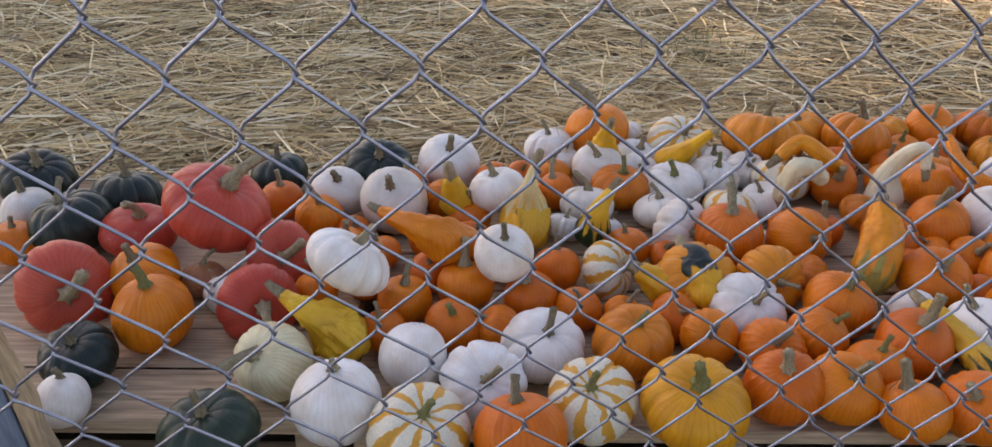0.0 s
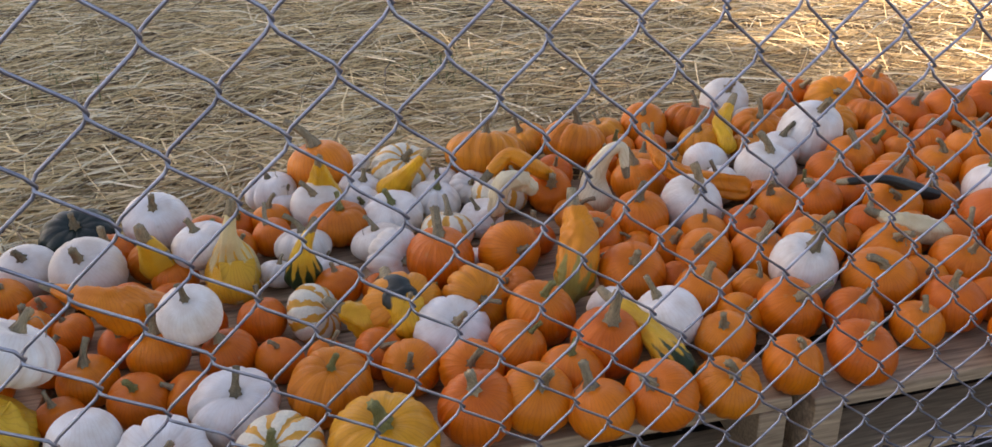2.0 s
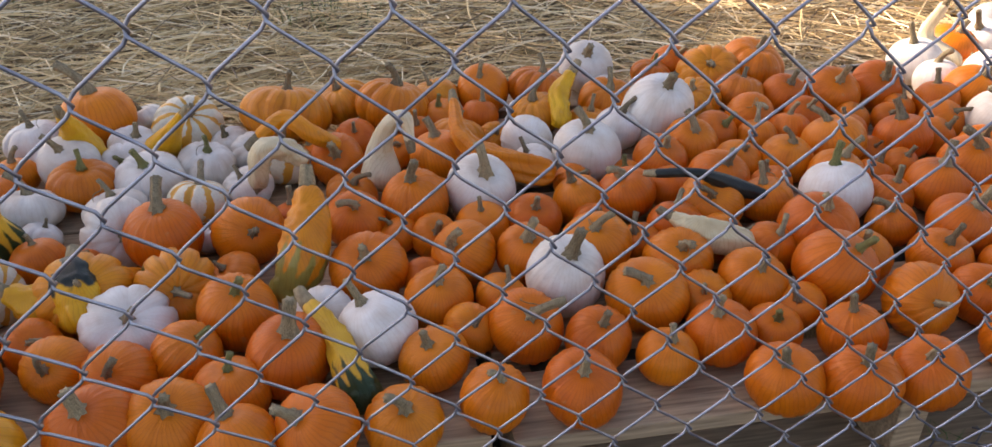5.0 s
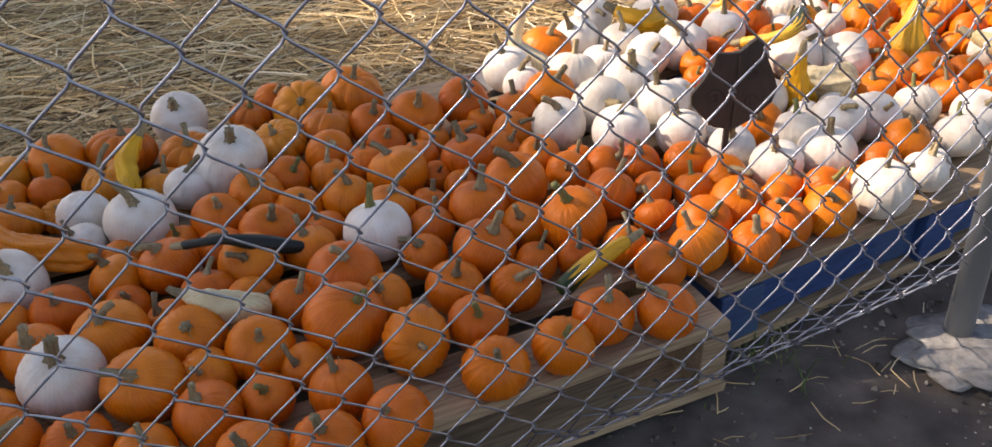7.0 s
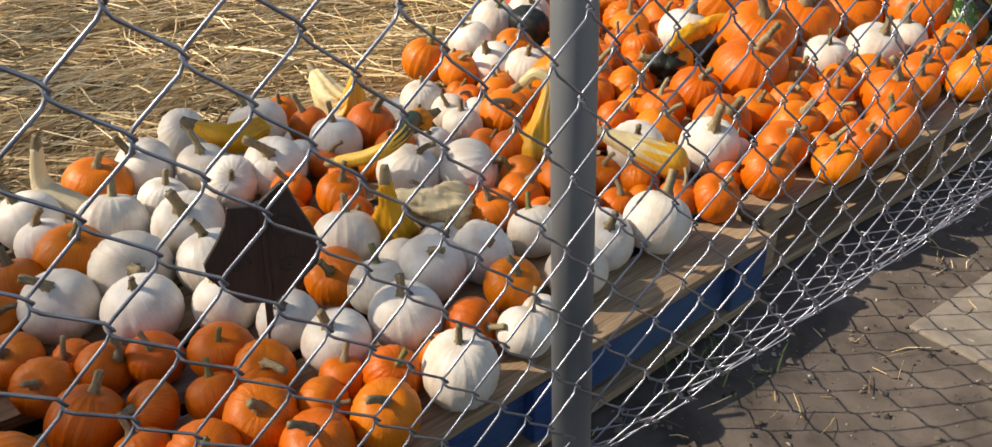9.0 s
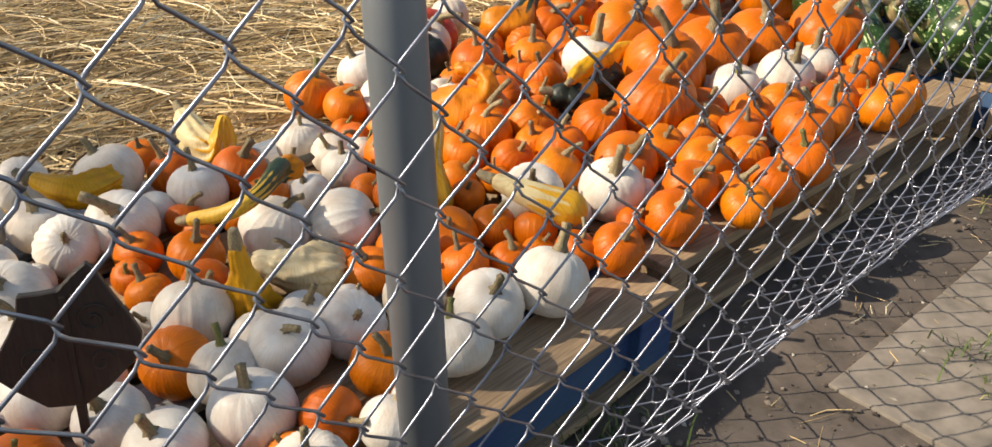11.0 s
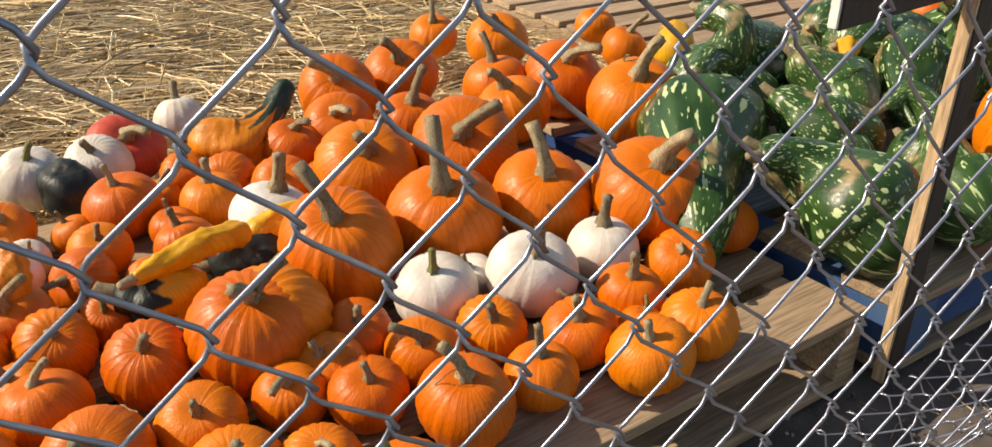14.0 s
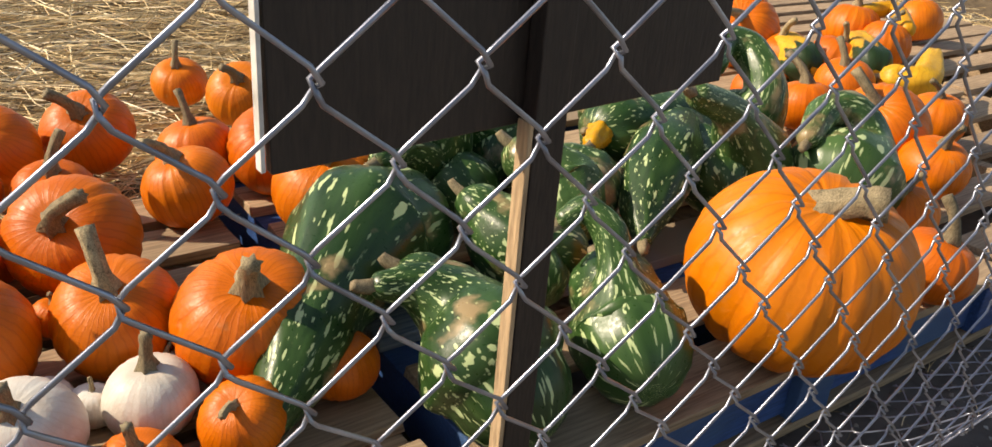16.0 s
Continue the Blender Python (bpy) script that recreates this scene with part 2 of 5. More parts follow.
GREEN_STEM = rough_stuff("green_stem", (0.16, 0.20, 0.05), (0.40, 0.36, 0.14), 2.5, 0.7, (4, 4, 0.6), 0.6, 0.05)
WOOD = rough_stuff("pallet_wood", (0.26, 0.17, 0.10), (0.50, 0.36, 0.225), 3.0, 0.8, (0.6, 9, 9), 0.4, 0.002, vary=0.22)
BLUE = rough_stuff("blue_paint", (0.015, 0.05, 0.16), (0.028, 0.085, 0.26), 5.0, 0.55, (0.8, 6, 6), 0.4, 0.002, vary=0.15, third=(0.05, 0.11, 0.22))
WORN_BLUE = rough_stuff("worn_blue_board", (0.16, 0.21, 0.28), (0.33, 0.36, 0.38), 3.0, 0.75, (0.6, 9, 9), 0.4, 0.002, third=(0.30, 0.22, 0.14))
GREYWOOD = rough_stuff("grey_paint_wood", (0.10, 0.13, 0.18), (0.18, 0.22, 0.28), 4, 0.7, (6, 6, 0.7), 0.4, 0.002)
BROWN = rough_stuff("brown_paint", (0.016, 0.011, 0.009), (0.032, 0.021, 0.016), 7, 0.55, (6, 6, 0.8), 0.4, 0.002)
BARE = rough_stuff("bare_split_wood", (0.34, 0.22, 0.12), (0.55, 0.39, 0.23), 4, 0.85, (7, 7, 0.8), 0.7, 0.004)
PAINT = rough_stuff("pale_edge", (0.55, 0.53, 0.48), (0.72, 0.70, 0.66), 6, 0.8)
# far darker than the stalks: the shade in their gaps is in this colour
STRAW_BED = rough_stuff("straw_bed", (0.085, 0.055, 0.026), (0.22, 0.15, 0.075), 5, 0.95, None, 0.9, 0.02)
DIRT = rough_stuff("packed_dirt", (0.075, 0.06, 0.05), (0.155, 0.128, 0.108), 2.2, 0.95, None, 0.8, 0.01, third=(0.062, 0.052, 0.044))
m, nt, b = mat("clod", 0.95)
gm = nt.nodes.new("ShaderNodeNewGeometry")
nt.links.new(ramp(nt, gm.outputs["Random Per Island"], [(0.0, (0.05, 0.04, 0.033)), (0.6, (0.17, 0.14, 0.115)), (0.9, (0.30, 0.26, 0.22)), (1.0, (0.5, 0.47, 0.42))]), b.inputs["Base Color"])
CLOD = m
CONCRETE = rough_stuff("rough_concrete", (0.19, 0.185, 0.18), (0.33, 0.325, 0.31), 6, 0.9, None, 0.9, 0.01)
SLAB = rough_stuff("paving_slab", (0.20, 0.172, 0.142), (0.30, 0.262, 0.218), 3, 0.88, None, 0.5, 0.004, vary=0.12)
m, nt, b = mat("galvanised_wire", 0.36, 0.85)
n1 = tex(nt, "Noise", 30, "Object", 5)
nt.links.new(ramp(nt, n1.outputs[0], [(0.3, (0.20, 0.215, 0.268)), (0.7, (0.42, 0.445, 0.525))]), b.inputs["Base Color"])
bump(nt, b, n1.outputs[0], 0.3, 0.001)
WIRE = m
m, nt, b = mat("galvanised_pipe", 0.5, 0.6)
n1 = tex(nt, "Noise", 9, "Object", 6, (1, 1, 0.3))
nt.links.new(ramp(nt, n1.outputs[0], [(0.3, (0.20, 0.23, 0.26)), (0.7, (0.34, 0.37, 0.40))]), b.inputs["Base Color"])
bump(nt, b, n1.outputs[0], 0.2, 0.001)
PIPE = m
m, nt, b = mat("straw_stalk", 0.6)
gm = nt.nodes.new("ShaderNodeNewGeometry")
nt.links.new(ramp(nt, gm.outputs["Random Per Island"], [(0.0, (0.14, 0.088, 0.04)), (0.3, (0.52, 0.36, 0.155)), (0.7, (0.83, 0.62, 0.31)), (1.0, (0.95, 0.84, 0.58))]), b.inputs["Base Color"])
b.inputs["Transmission Weight"].default_value = 0.0
STALK = m
m, nt, b = mat("grass_blade", 0.6)
gm = nt.nodes.new("ShaderNodeNewGeometry")
nt.links.new(ramp(nt, gm.outputs["Random Per Island"], [(0.0, (0.05, 0.10, 0.02)), (0.6, (0.12, 0.17, 0.05)), (1.0, (0.36, 0.32, 0.15))]), b.inputs["Base Color"])
GRASS = m
LEAF = rough_stuff("tree_leaf", (0.04, 0.09, 0.02), (0.08, 0.13, 0.035), 2, 0.6)
BARK = rough_stuff("bark", (0.09, 0.07, 0.05), (0.17, 0.14, 0.11), 4, 0.9, (3, 3, 0.5))


# ---- mesh helpers ----
def mesh_from(name, verts, faces, material, smooth=True):
    me = bpy.data.meshes.new(name)
    me.from_pydata([tuple(v) for v in verts], [], faces)
    me.materials.append(material)
    if smooth:
        me.polygons.foreach_set("use_smooth", [True] * len(me.polygons))
    me.update()
    return me


def part(name, me, parent, m=None, label=""):
    ob = new(name, me)
    ob.parent = parent
    if m is not None:
        ob.matrix_basis = m
    if label:
        ob["label"] = label
    return ob


def tube(points, radii, sides=8, squash=None, caps=True):
    """Verts and faces of a tube that follows points."""
    pts = [Vector(p) for p in points]
    verts, faces = [], []
    up = Vector((0.13, 0.21, 0.97))
    prev = None
    for i, p in enumerate(pts):
        d = (pts[min(i + 1, len(pts) - 1)] - pts[max(i - 1, 0)]).normalized()
        if prev is None:
            a = d.orthogonal().normalized()
        else:
            a = (prev - d * prev.dot(d)).normalized()
        prev = a
        c = d.cross(a)
        for k in range(sides):
            an = 2 * math.pi * k / sides
            r = radii[i] * (squash(k, i) if squash else 1)
            verts.append(p + (a * math.cos(an) + c * math.sin(an)) * r)
    n = len(pts)
    for i in range(n - 1):
        for k in range(sides):
            k2 = (k + 1) % sides
            faces.append((i * sides + k, i * sides + k2, (i + 1) * sides + k2, (i + 1) * sides + k))
    if caps:
        faces.append(tuple(reversed(range(sides))))
        faces.append(tuple((n - 1) * sides + k for k in range(sides)))
    return verts, faces


def smooth_line(points, steps):
    """Catmull-Rom through the points (any dimension)."""
    P = [np.array(p, float) for p in points]
    P = [2 * P[0] - P[1]] + P + [2 * P[-1] - P[-2]]
    out = []
    for i in range(1, len(P) - 2):
        for s in range(steps):
            t = s / steps
            out.append(0.5 * (2 * P[i] + (P[i + 1] - P[i - 1]) * t + (2 * P[i - 1] - 5 * P[i] + 4 * P[i + 1] - P[i + 2]) * t * t + (3 * P[i] - P[i - 1] - 3 * P[i + 1] + P[i + 2]) * t ** 3))
    out.append(P[-2])
    return out


def box_mesh(name, sx, sy, sz, material, bevel=0.004, jitter=0.0, seed=0):
    """A board with worn, bevelled edges, its base at z = 0 and centred."""
    bm = bmesh.new()
    bmesh.ops.create_cube(bm, size=1)
    r = random.Random(seed)
    for v in bm.verts:
        v.co = Vector((v.co.x * sx, v.co.y * sy, (v.co.z + 0.5) * sz))
        v.co += Vector((r.uniform(-1, 1), r.uniform(-1, 1), 0)) * jitter
    bmesh.ops.bevel(bm, geom=list(bm.edges), offset=bevel, segments=2, affect="EDGES", profile=0.6)
    me = bpy.data.meshes.new(name)
    bm.to_mesh(me)
    bm.free()
    me.materials.append(material)
    return me


def poly_mesh(name, outline, depth, material, bevel=0.003):
    """An outline in x and z, given thickness along y."""
    bm = bmesh.new()
    f = bm.faces.new([bm.verts.new((x, -depth / 2, z)) for x, z in outline])
    ret = bmesh.ops.extrude_face_region(bm, geom=[f])
    bmesh.ops.translate(bm, verts=[g for g in ret["geom"] if isinstance(g, bmesh.types.BMVert)], vec=(0, depth, 0))
    bmesh.ops.recalc_face_normals(bm, faces=list(bm.faces))
    bmesh.ops.bevel(bm, geom=list(bm.edges), offset=bevel, segments=1, affect="EDGES")
    me = bpy.data.meshes.new(name)
    bm.to_mesh(me)
    bm.free()
    me.materials.append(material)
    return me


# ---- ground ----
def sheet(name, x0, x1, y0, y1, nx, ny, height, material):
    verts, faces = [], []
    for j in range(ny + 1):
        for i in range(nx + 1):
            x, y = x0 + (x1 - x0) * i / nx, y0 + (y1 - y0) * j / ny
            verts.append((x, y, height(x, y)))
    for j in range(ny):
        for i in range(nx):
            a = j * (nx + 1) + i
            faces.append((a, a + 1, a + nx + 2, a + nx + 1))
    return new(name, mesh_from(name, verts, faces, material))


def lumps(x, y):
    return 0.012 * noise.noise(Vector((x * 3, y * 3, 0))) + 0.006 * noise.noise(Vector((x * 11, y * 11, 3)))


far = sheet("ground", -400, 400, -400, 400, 40, 40, lambda x, y: -0.05, DIRT)
tagged(far, "packed brown dirt ground reaching far around the fenced yard", "ground", kind="structure")
near = sheet("dirt_strip", -4, 11, -2.5, 2.2, 260, 90, lambda x, y: lumps(x, y) - 0.012, DIRT)
tagged(near, "trodden dark dirt with small lumps along the fence", "ground", kind="structure")


def straw_height(x, y):
    return 0.075 + 0.018 * noise.noise(Vector((x * 1.7, y * 1.7, 5))) + 0.012 * noise.noise(Vector((x * 7, y * 7, 1)))


bed = sheet("straw_bed", -6, 16, 1.45, 12, 220, 130, lambda x, y: straw_height(x, y) * max(0.1, min(1, (y - (1.5 if x < 1.85 else 1.8 if x < 4.0 else 1.98 if x < 5.2 else 2.22 if x < 5.88 else 3.2)) / 0.15)), STRAW_BED)
tagged(bed, "thick matted bed of dry straw, darkened as shade between stalks", "straw", kind="structure")


def straw(name, count, x0, x1, y0, y1, seed, lo, hi, wide):
    r = np.random.RandomState(seed)
    V, F = [], []
    for i in range(count):
        y = y0 + (y1 - y0) * r.rand() ** 1.5
        x = r.uniform(x0, x1)
        if 1.5 < y < (1.9 if x < 3.9 else 2.06 if x < 5.2 else 2.28 if x < 5.88 else 3.25) and x > 1.85 and x < 9.1:
            continue
        z = (straw_height(x, y) if y > 1.5 else lumps(x, y) - 0.010) + 0.003 + (0.045 if y > 1.5 else 0.008) * r.rand() ** 2
        L, a = r.uniform(lo, hi), r.normal(0.1, 0.75)
        tip, w = r.normal(0, 0.11), wide * r.uniform(0.6, 1.3)
        d = np.array([math.cos(a), math.sin(a), tip]) * L / 2
        side = np.array([-math.sin(a), math.cos(a), 0]) * w
        up = np.array([0, 0, w * 1.1])
        bend = np.array([r.normal(0, 0.06) * L, r.normal(0, 0.06) * L, 0.03 * L])
        c = np.array([x, y, z])
        n0 = len(V)
        for q, k in ((c - d, 0.8), (c + bend, 1.0), (c + d, 0.7)):
            V += [q - side * k, q + side * k, q + up * k]
        for s in (0, 3):
            o = n0 + s
            F += [(o, o + 3, o + 5, o + 2), (o + 2, o + 5, o + 4, o + 1)]
    return new(name, mesh_from(name, V, F, STALK, False))


tagged(straw("straw", 34000, -2.5, 9.5, 1.88, 5.4, 3, 0.10, 0.36, 0.0026), "loose dry golden straw stalks lying criss-cross", "straw", kind="stuff")
tagged(straw("straw", 15000, -1.5, 9.0, 1.88, 4.6, 31, 0.16, 0.42, 0.0015), "long thin pale straw stalks lying over the bed", "straw", kind="stuff")
tagged(straw("straw", 5000, -2.5, 1.75, 1.6, 2.1, 9, 0.10, 0.3, 0.0025), "dry straw pushed up against the pallets", "straw", kind="stuff")
tagged(straw("straw", 9000, -4, 14, 4.2, 11, 4, 0.15, 0.4, 0.0032), "loose dry golden straw stalks farther back", "straw", kind="stuff")


def blades(name, count, spots, seed, label, material, h=0.05):
    r = np.random.RandomState(seed)
    V, F = [], []
    for i in range(count):
        cx, cy, sp = spots[i % len(spots)]
        x, y = r.normal(cx, sp), r.normal(cy, sp)
        z = straw_height(x, y) if y > 1.8 else lumps(x, y) - 0.012
        a, L = r.uniform(0, 6.28), h * r.uniform(0.5, 1.4)
        d = np.array([math.cos(a), math.sin(a), 0])
        s = np.array([-d[1], d[0], 0]) * 0.0016
        p0, p1, p2 = np.array([x, y, z]), np.array([x, y, z]) + d * L * 0.3 + [0, 0, L * 0.7], np.array([x, y, z]) + d * L * 0.8 + [0, 0, L * 0.85]
        n0 = len(V)
        V += [p0 - s, p0 + s, p1 + s * 0.8, p1 - s * 0.8, p2]
        F += [(n0, n0 + 1, n0 + 2, n0 + 3), (n0 + 3, n0 + 2, n0 + 4)]
    ob = new(name, mesh_from(name, V, F, material, False))
    return tagged(ob, label, "grass", kind="stuff")


# ---- pumpkins and gourds ----
def pumpkin_mesh(name, material, ribs, depth, flat, dip, seed, nu=60, nv=22, egg=0.0):
    r = random.Random(seed)
    ph = [r.uniform(-0.25, 0.25) for _ in range(ribs)]
    amp = [r.uniform(0.55, 1.35) for _ in range(ribs)]
    lop = [r.uniform(-0.05, 0.05) for _ in range(4)]
    verts, faces = [], []
    for j in range(nv + 1):
        v = math.pi * j / nv
        for i in range(nu):
            u = 2 * math.pi * i / nu
            k = u / (2 * math.pi) * ribs
            c = int(k) % ribs
            g = abs(((k - int(k)) + 0.12 * ph[c]) - 0.5) * 2
            groove = depth * amp[c] * min(1, g) ** 5 * math.sin(v) ** 0.35
            s = math.sin(v)
            rad = (1 - groove) * (abs(s) ** 0.86) * (1 + lop[0] * math.cos(u) + lop[1] * math.sin(2 * u + 1))
            top = dip * math.exp(-((s / 0.30) ** 2))
            z = flat * math.cos(v) * (1 - groove * 0.5) - math.copysign(top, math.cos(v)) * (1 if math.cos(v) > 0 else 0.7)
            z *= 1 + egg * math.cos(v)
            verts.append((rad * math.cos(u) + lop[2] * z, rad * math.sin(u) + lop[3] * z, z))
    for j in range(nv):
        for i in range(nu):
            i2 = (i + 1) % nu
            faces.append((j * nu + i, (j + 1) * nu + i, (j + 1) * nu + i2, j * nu + i2))
    return mesh_from(name, verts, faces, material)


def stem_mesh(name, material, length, width, bend, seed):
    r = random.Random(seed)
    side = r.uniform(0, 6.28)
    pts, rad = [], []
    n = 9
    for i in range(n):
        t = i / (n - 1)
        o = bend * t * t * length
        pts.append((o * math.cos(side), o * math.sin(side), -0.06 + length * t * (1 - 0.25 * bend * t)))
        rad.append(width * (2.3 - 3.2 * t if t < 0.36 else 1.2 - 0.32 * t if t < 0.85 else 1.06))
    f = lambda k, i: (1.24 if k % 2 else 0.76) * (1 + 0.05 * math.sin(i * 2.1 + k))
    v, fc = tube(pts, rad, 12, f)
    return mesh_from(name, v, fc, material)


FLAT = dict(o=0.86, w=0.9, m=0.66, p=0.7, S=0.68, r=0.62, g=0.72, t=0.75, c=0.9, e=1.1, Y=0.72, B=0.8, y=0.75)
LOOK = dict(o=(ORANGE, 21, 0.048, 0.11), w=(WHITE, 21, 0.036, 0.09), m=(WHITE, 10, 0.12, 0.16), p=(MINI, 10, 0.12, 0.16), S=(STRIPED, 10, 0.10, 0.15),
            r=(RED, 12, 0.045, 0.14), g=(ACORN, 10, 0.14, 0.14), t=(TURBAN, 9, 0.08, 0.1), c=(CREAM, 16, 0.05, 0.12), e=(WHITE, 8, 0.03, 0.05),
            Y=(GOLDEN, 11, 0.08, 0.14), B=(ORANGE, 18, 0.12, 0.12), y=(MINI, 12, 0.08, 0.12))
NAMES = dict(o="pumpkin", w="white_pumpkin", m="white_mini_pumpkin", p="mini_pumpkin", S="striped_squash", r="red_squash", g="acorn_squash", t="turban_squash",
             c="cream_pumpkin", e="white_egg_gourd", Y="golden_pumpkin", B="large_pumpkin", y="yellow_mini_pumpkin")
TEXT = dict(o="small smooth orange pumpkin with a dry grey-brown stem on the pallet", w="small white pumpkin with a dry tan stem on the pallet",
            m="deeply ribbed white mini pumpkin lying on the pallet", p="flat deeply ribbed orange mini pumpkin", S="white mini squash with yellow-orange stripes",
            r="red hubbard squash with pale warty freckles and a corky stem", g="dark green ribbed acorn squash", t="small turban squash, green, red and buff",
            c="cream pumpkin with a long curved stem", e="smooth white egg-shaped gourd", Y="flat golden-yellow ribbed pumpkin", B="large orange carving pumpkin with a thick pale stem lying tilted",
            y="small yellow-orange ribbed pumpkin")
BODIES, STEMS = {}, []
for key, (ma, ribs, deep, dip) in LOOK.items():
    BODIES[key] = [pumpkin_mesh(NAMES[key], ma, ribs + dv, deep, FLAT[key] * fl, dip, 10 * ord(key) + dv) for dv, fl in ((0, 1.0), (1, 0.94), (-1, 1.05), (2, 0.98))]
for i in range(9):
    STEMS.append(stem_mesh("stem", GREEN_STEM if i == 8 else STEM, rng.uniform(0.72, 1.2), rng.uniform(0.078, 0.108), rng.uniform(0.0, 0.7), 50 + i))
LONG_STEMS = [stem_mesh("stem", STEM, rng.uniform(0.85, 1.15), 0.092, rng.uniform(0.2, 0.9), 80 + i) for i in range(3)]
TENDRILS = []
for i in range(4):
    q = random.Random(i + 90)
    line = smooth_line([(0.05, 0, 0.15)] + [(0.25 + 0.22 * k + q.uniform(-0.1, 0.1), q.uniform(-0.35, 0.35), 0.28 - 0.05 * k * k + q.uniform(-0.1, 0.16)) for k in range(4)], 5)
    tv, tf = tube(line, [0.018] * len(line), 5)
    TENDRILS.append(mesh_from("tendril", tv, tf, STEM))
BIG_STEM = stem_mesh("stem", STEM, 0.60, 0.17, 0.9, 3)


FRUIT = []


def put(kind, x, y, z, r, ax=0.0, ay=0.0, az=1.0):
    """One fruit with its stem: centre, radius and the way that its stem end points."""
    axis = Vector((ax, ay, az)).normalized()
    if az == 1.0 and ax == 0.0:
        axis = Vector((rng.uniform(-0.35, 0.35), rng.uniform(-0.35, 0.35), 1)).normalized()
    FRUIT.append((kind, x, y, r))
    turn = axis.to_track_quat("Z", "Y").to_matrix().to_4x4() @ pose(0, 0, 0, 0, 0, rng.uniform(0, 360))
    body = new(NAMES[kind], rng.choice(BODIES[kind]))
    body.matrix_basis = Matrix.Translation((x, y, z)) @ turn @ Matrix.Diagonal((r, r, r * rng.uniform(0.95, 1.06), 1))
    tagged(body, TEXT[kind] if r < 0.068 or kind != "o" else "medium orange pumpkin with a stout ridged stem on the pallet", "gourd" if kind in "tSe" else "squash" if kind in "rg" else "pumpkin", "fruit on the pallets")
    if kind != "e":
        pool = [BIG_STEM] if kind == "B" else LONG_STEMS if kind in "cr" or (kind == "o" and r > 0.07) else STEMS
        me = rng.choice(pool)
        k = 0.72 if kind == "B" else rng.uniform(0.8, 1.2) * (0.75 if kind in "mpSg" else 1.0)
        part("stem", me, body, pose(0, 0, FLAT[kind] * 0.80, 0, 0, rng.uniform(0, 360)) @ Matrix.Diagonal((k, k, k, 1)))
        if kind in "om" and rng.random() < 0.15:
            part("tendril", rng.choice(TENDRILS), body, pose(0, 0, FLAT[kind] * 0.86, 0, 0, rng.uniform(0, 360)) @ Matrix.Diagonal((0.65, 0.65, 0.8, 1)), "dry curled vine tendril")
    return body


# ---- pallets ----
def pallet(x, y, turn, wide, deep, paint, label, seed, z=0.0):
    """A stringer pallet: deck boards across, three bearers, bottom boards."""
    r = random.Random(seed)
    base = new("pallet")
    base.matrix_basis = pose(x, y, z, 0, 0, turn)
    tagged(base, label, "pallet", "pallets in a row")
    t, bw = 0.020, 0.118
    n = 7
    gap = (deep - bw) / (n - 1)
    side = BLUE if paint else WOOD
    for i in range(n):
        w = bw if i in (0, n - 1) else bw * r.uniform(0.75, 1.0)
        me = box_mesh("deck_board", wide * r.uniform(0.992, 1.0), w, t, WORN_BLUE if paint and i in (2, n - 1) else WOOD, 0.003, 0.003, seed * 10 + i)
        part("deck_board", me, base, pose(wide / 2, bw / 2 + gap * i, 0.122, 0, 0, r.uniform(-0.3, 0.3)))
    for i in range(3):
        me = box_mesh("bearer", 0.045 if not paint else 0.09, deep, 0.10, side, 0.003, 0.002, seed + i)
        part("bearer", me, base, pose((0.03, wide / 2, wide - 0.03)[i] if not paint else (0.05, wide / 2, wide - 0.05)[i], deep / 2, 0.021))
    if paint:
        for i in range(2):
            me = box_mesh("side_board", wide * 0.86, 0.02, 0.085, BLUE, 0.003, 0.001, seed + 5 + i)
            part("side_board", me, base, pose(wide / 2, 0.03 + i * (deep - 0.06), 0.030))
    for i in range(4):
        me = box_mesh("bottom_board", wide, 0.10, 0.018, WOOD, 0.003, 0.002, seed + 40 + i)
        part("bottom_board", me, base, pose(wide / 2, 0.05 + (deep - 0.1) * i / 3, 0.002))
    return base


NAT, BLU = "weathered natural wood shipping pallet holding pumpkins", "wooden pallet with worn blue paint on its side boards"
pallet(-1.22, 0.88, 0.3, 1.01, 0.72, False, NAT, 11)
pallet(-0.19, 0.89, -0.8, 1.01, 0.72, False, NAT, 12)
pallet(0.84, 0.865, -0.8, 1.01, 0.78, False, NAT, 13)
pallet(1.87, 0.84, -0.3, 1.03, 1.04, False, NAT, 14)
pallet(2.925, 0.905, 4.4, 1.04, 0.98, True, BLU, 15)
pallet(4.0, 1.03, 0.8, 1.24, 1.02, False, NAT, 16)
pallet(5.29, 1.02, -0.5, 1.22, 1.2, True, BLU, 17)
pallet(6.54, 1.04, 0.5, 1.22, 1.2, False, NAT, 18)
pallet(5.92, 2.26, -0.6, 1.0, 1.02, False, NAT, 20)
pallet(6.95, 2.27, 0.8, 0.85, 1.02, False, NAT, 21)
pallet(7.80, 1.06, 0.3, 1.22, 1.2, False, NAT, 22)
pallet(7.82, 2.29, -0.4, 1.22, 1.02, False, NAT, 23)

# ---- chain-link fence ----
MESH, ROW = 0.0727, 0.0388
LINE = [(-1.6, 0.42), (0.6, 0.455), (1.0, 0.505), (1.4, 0.58), (1.7, 0.635), (2.1, 0.66), (2.7, 0.69), (3.33, 0.735), (4.2, 0.71), (5.0, 0.69), (8.2, 0.69)]
KNUCKLE_X, KNUCKLE_Z = 1.788, 0.678
fence = new("fence")
fence.matrix_basis = pose(1.9, 0.67, 0)
tagged(fence, "galvanised chain-link fence of woven diamond mesh wire, sagging outwards", "fence")


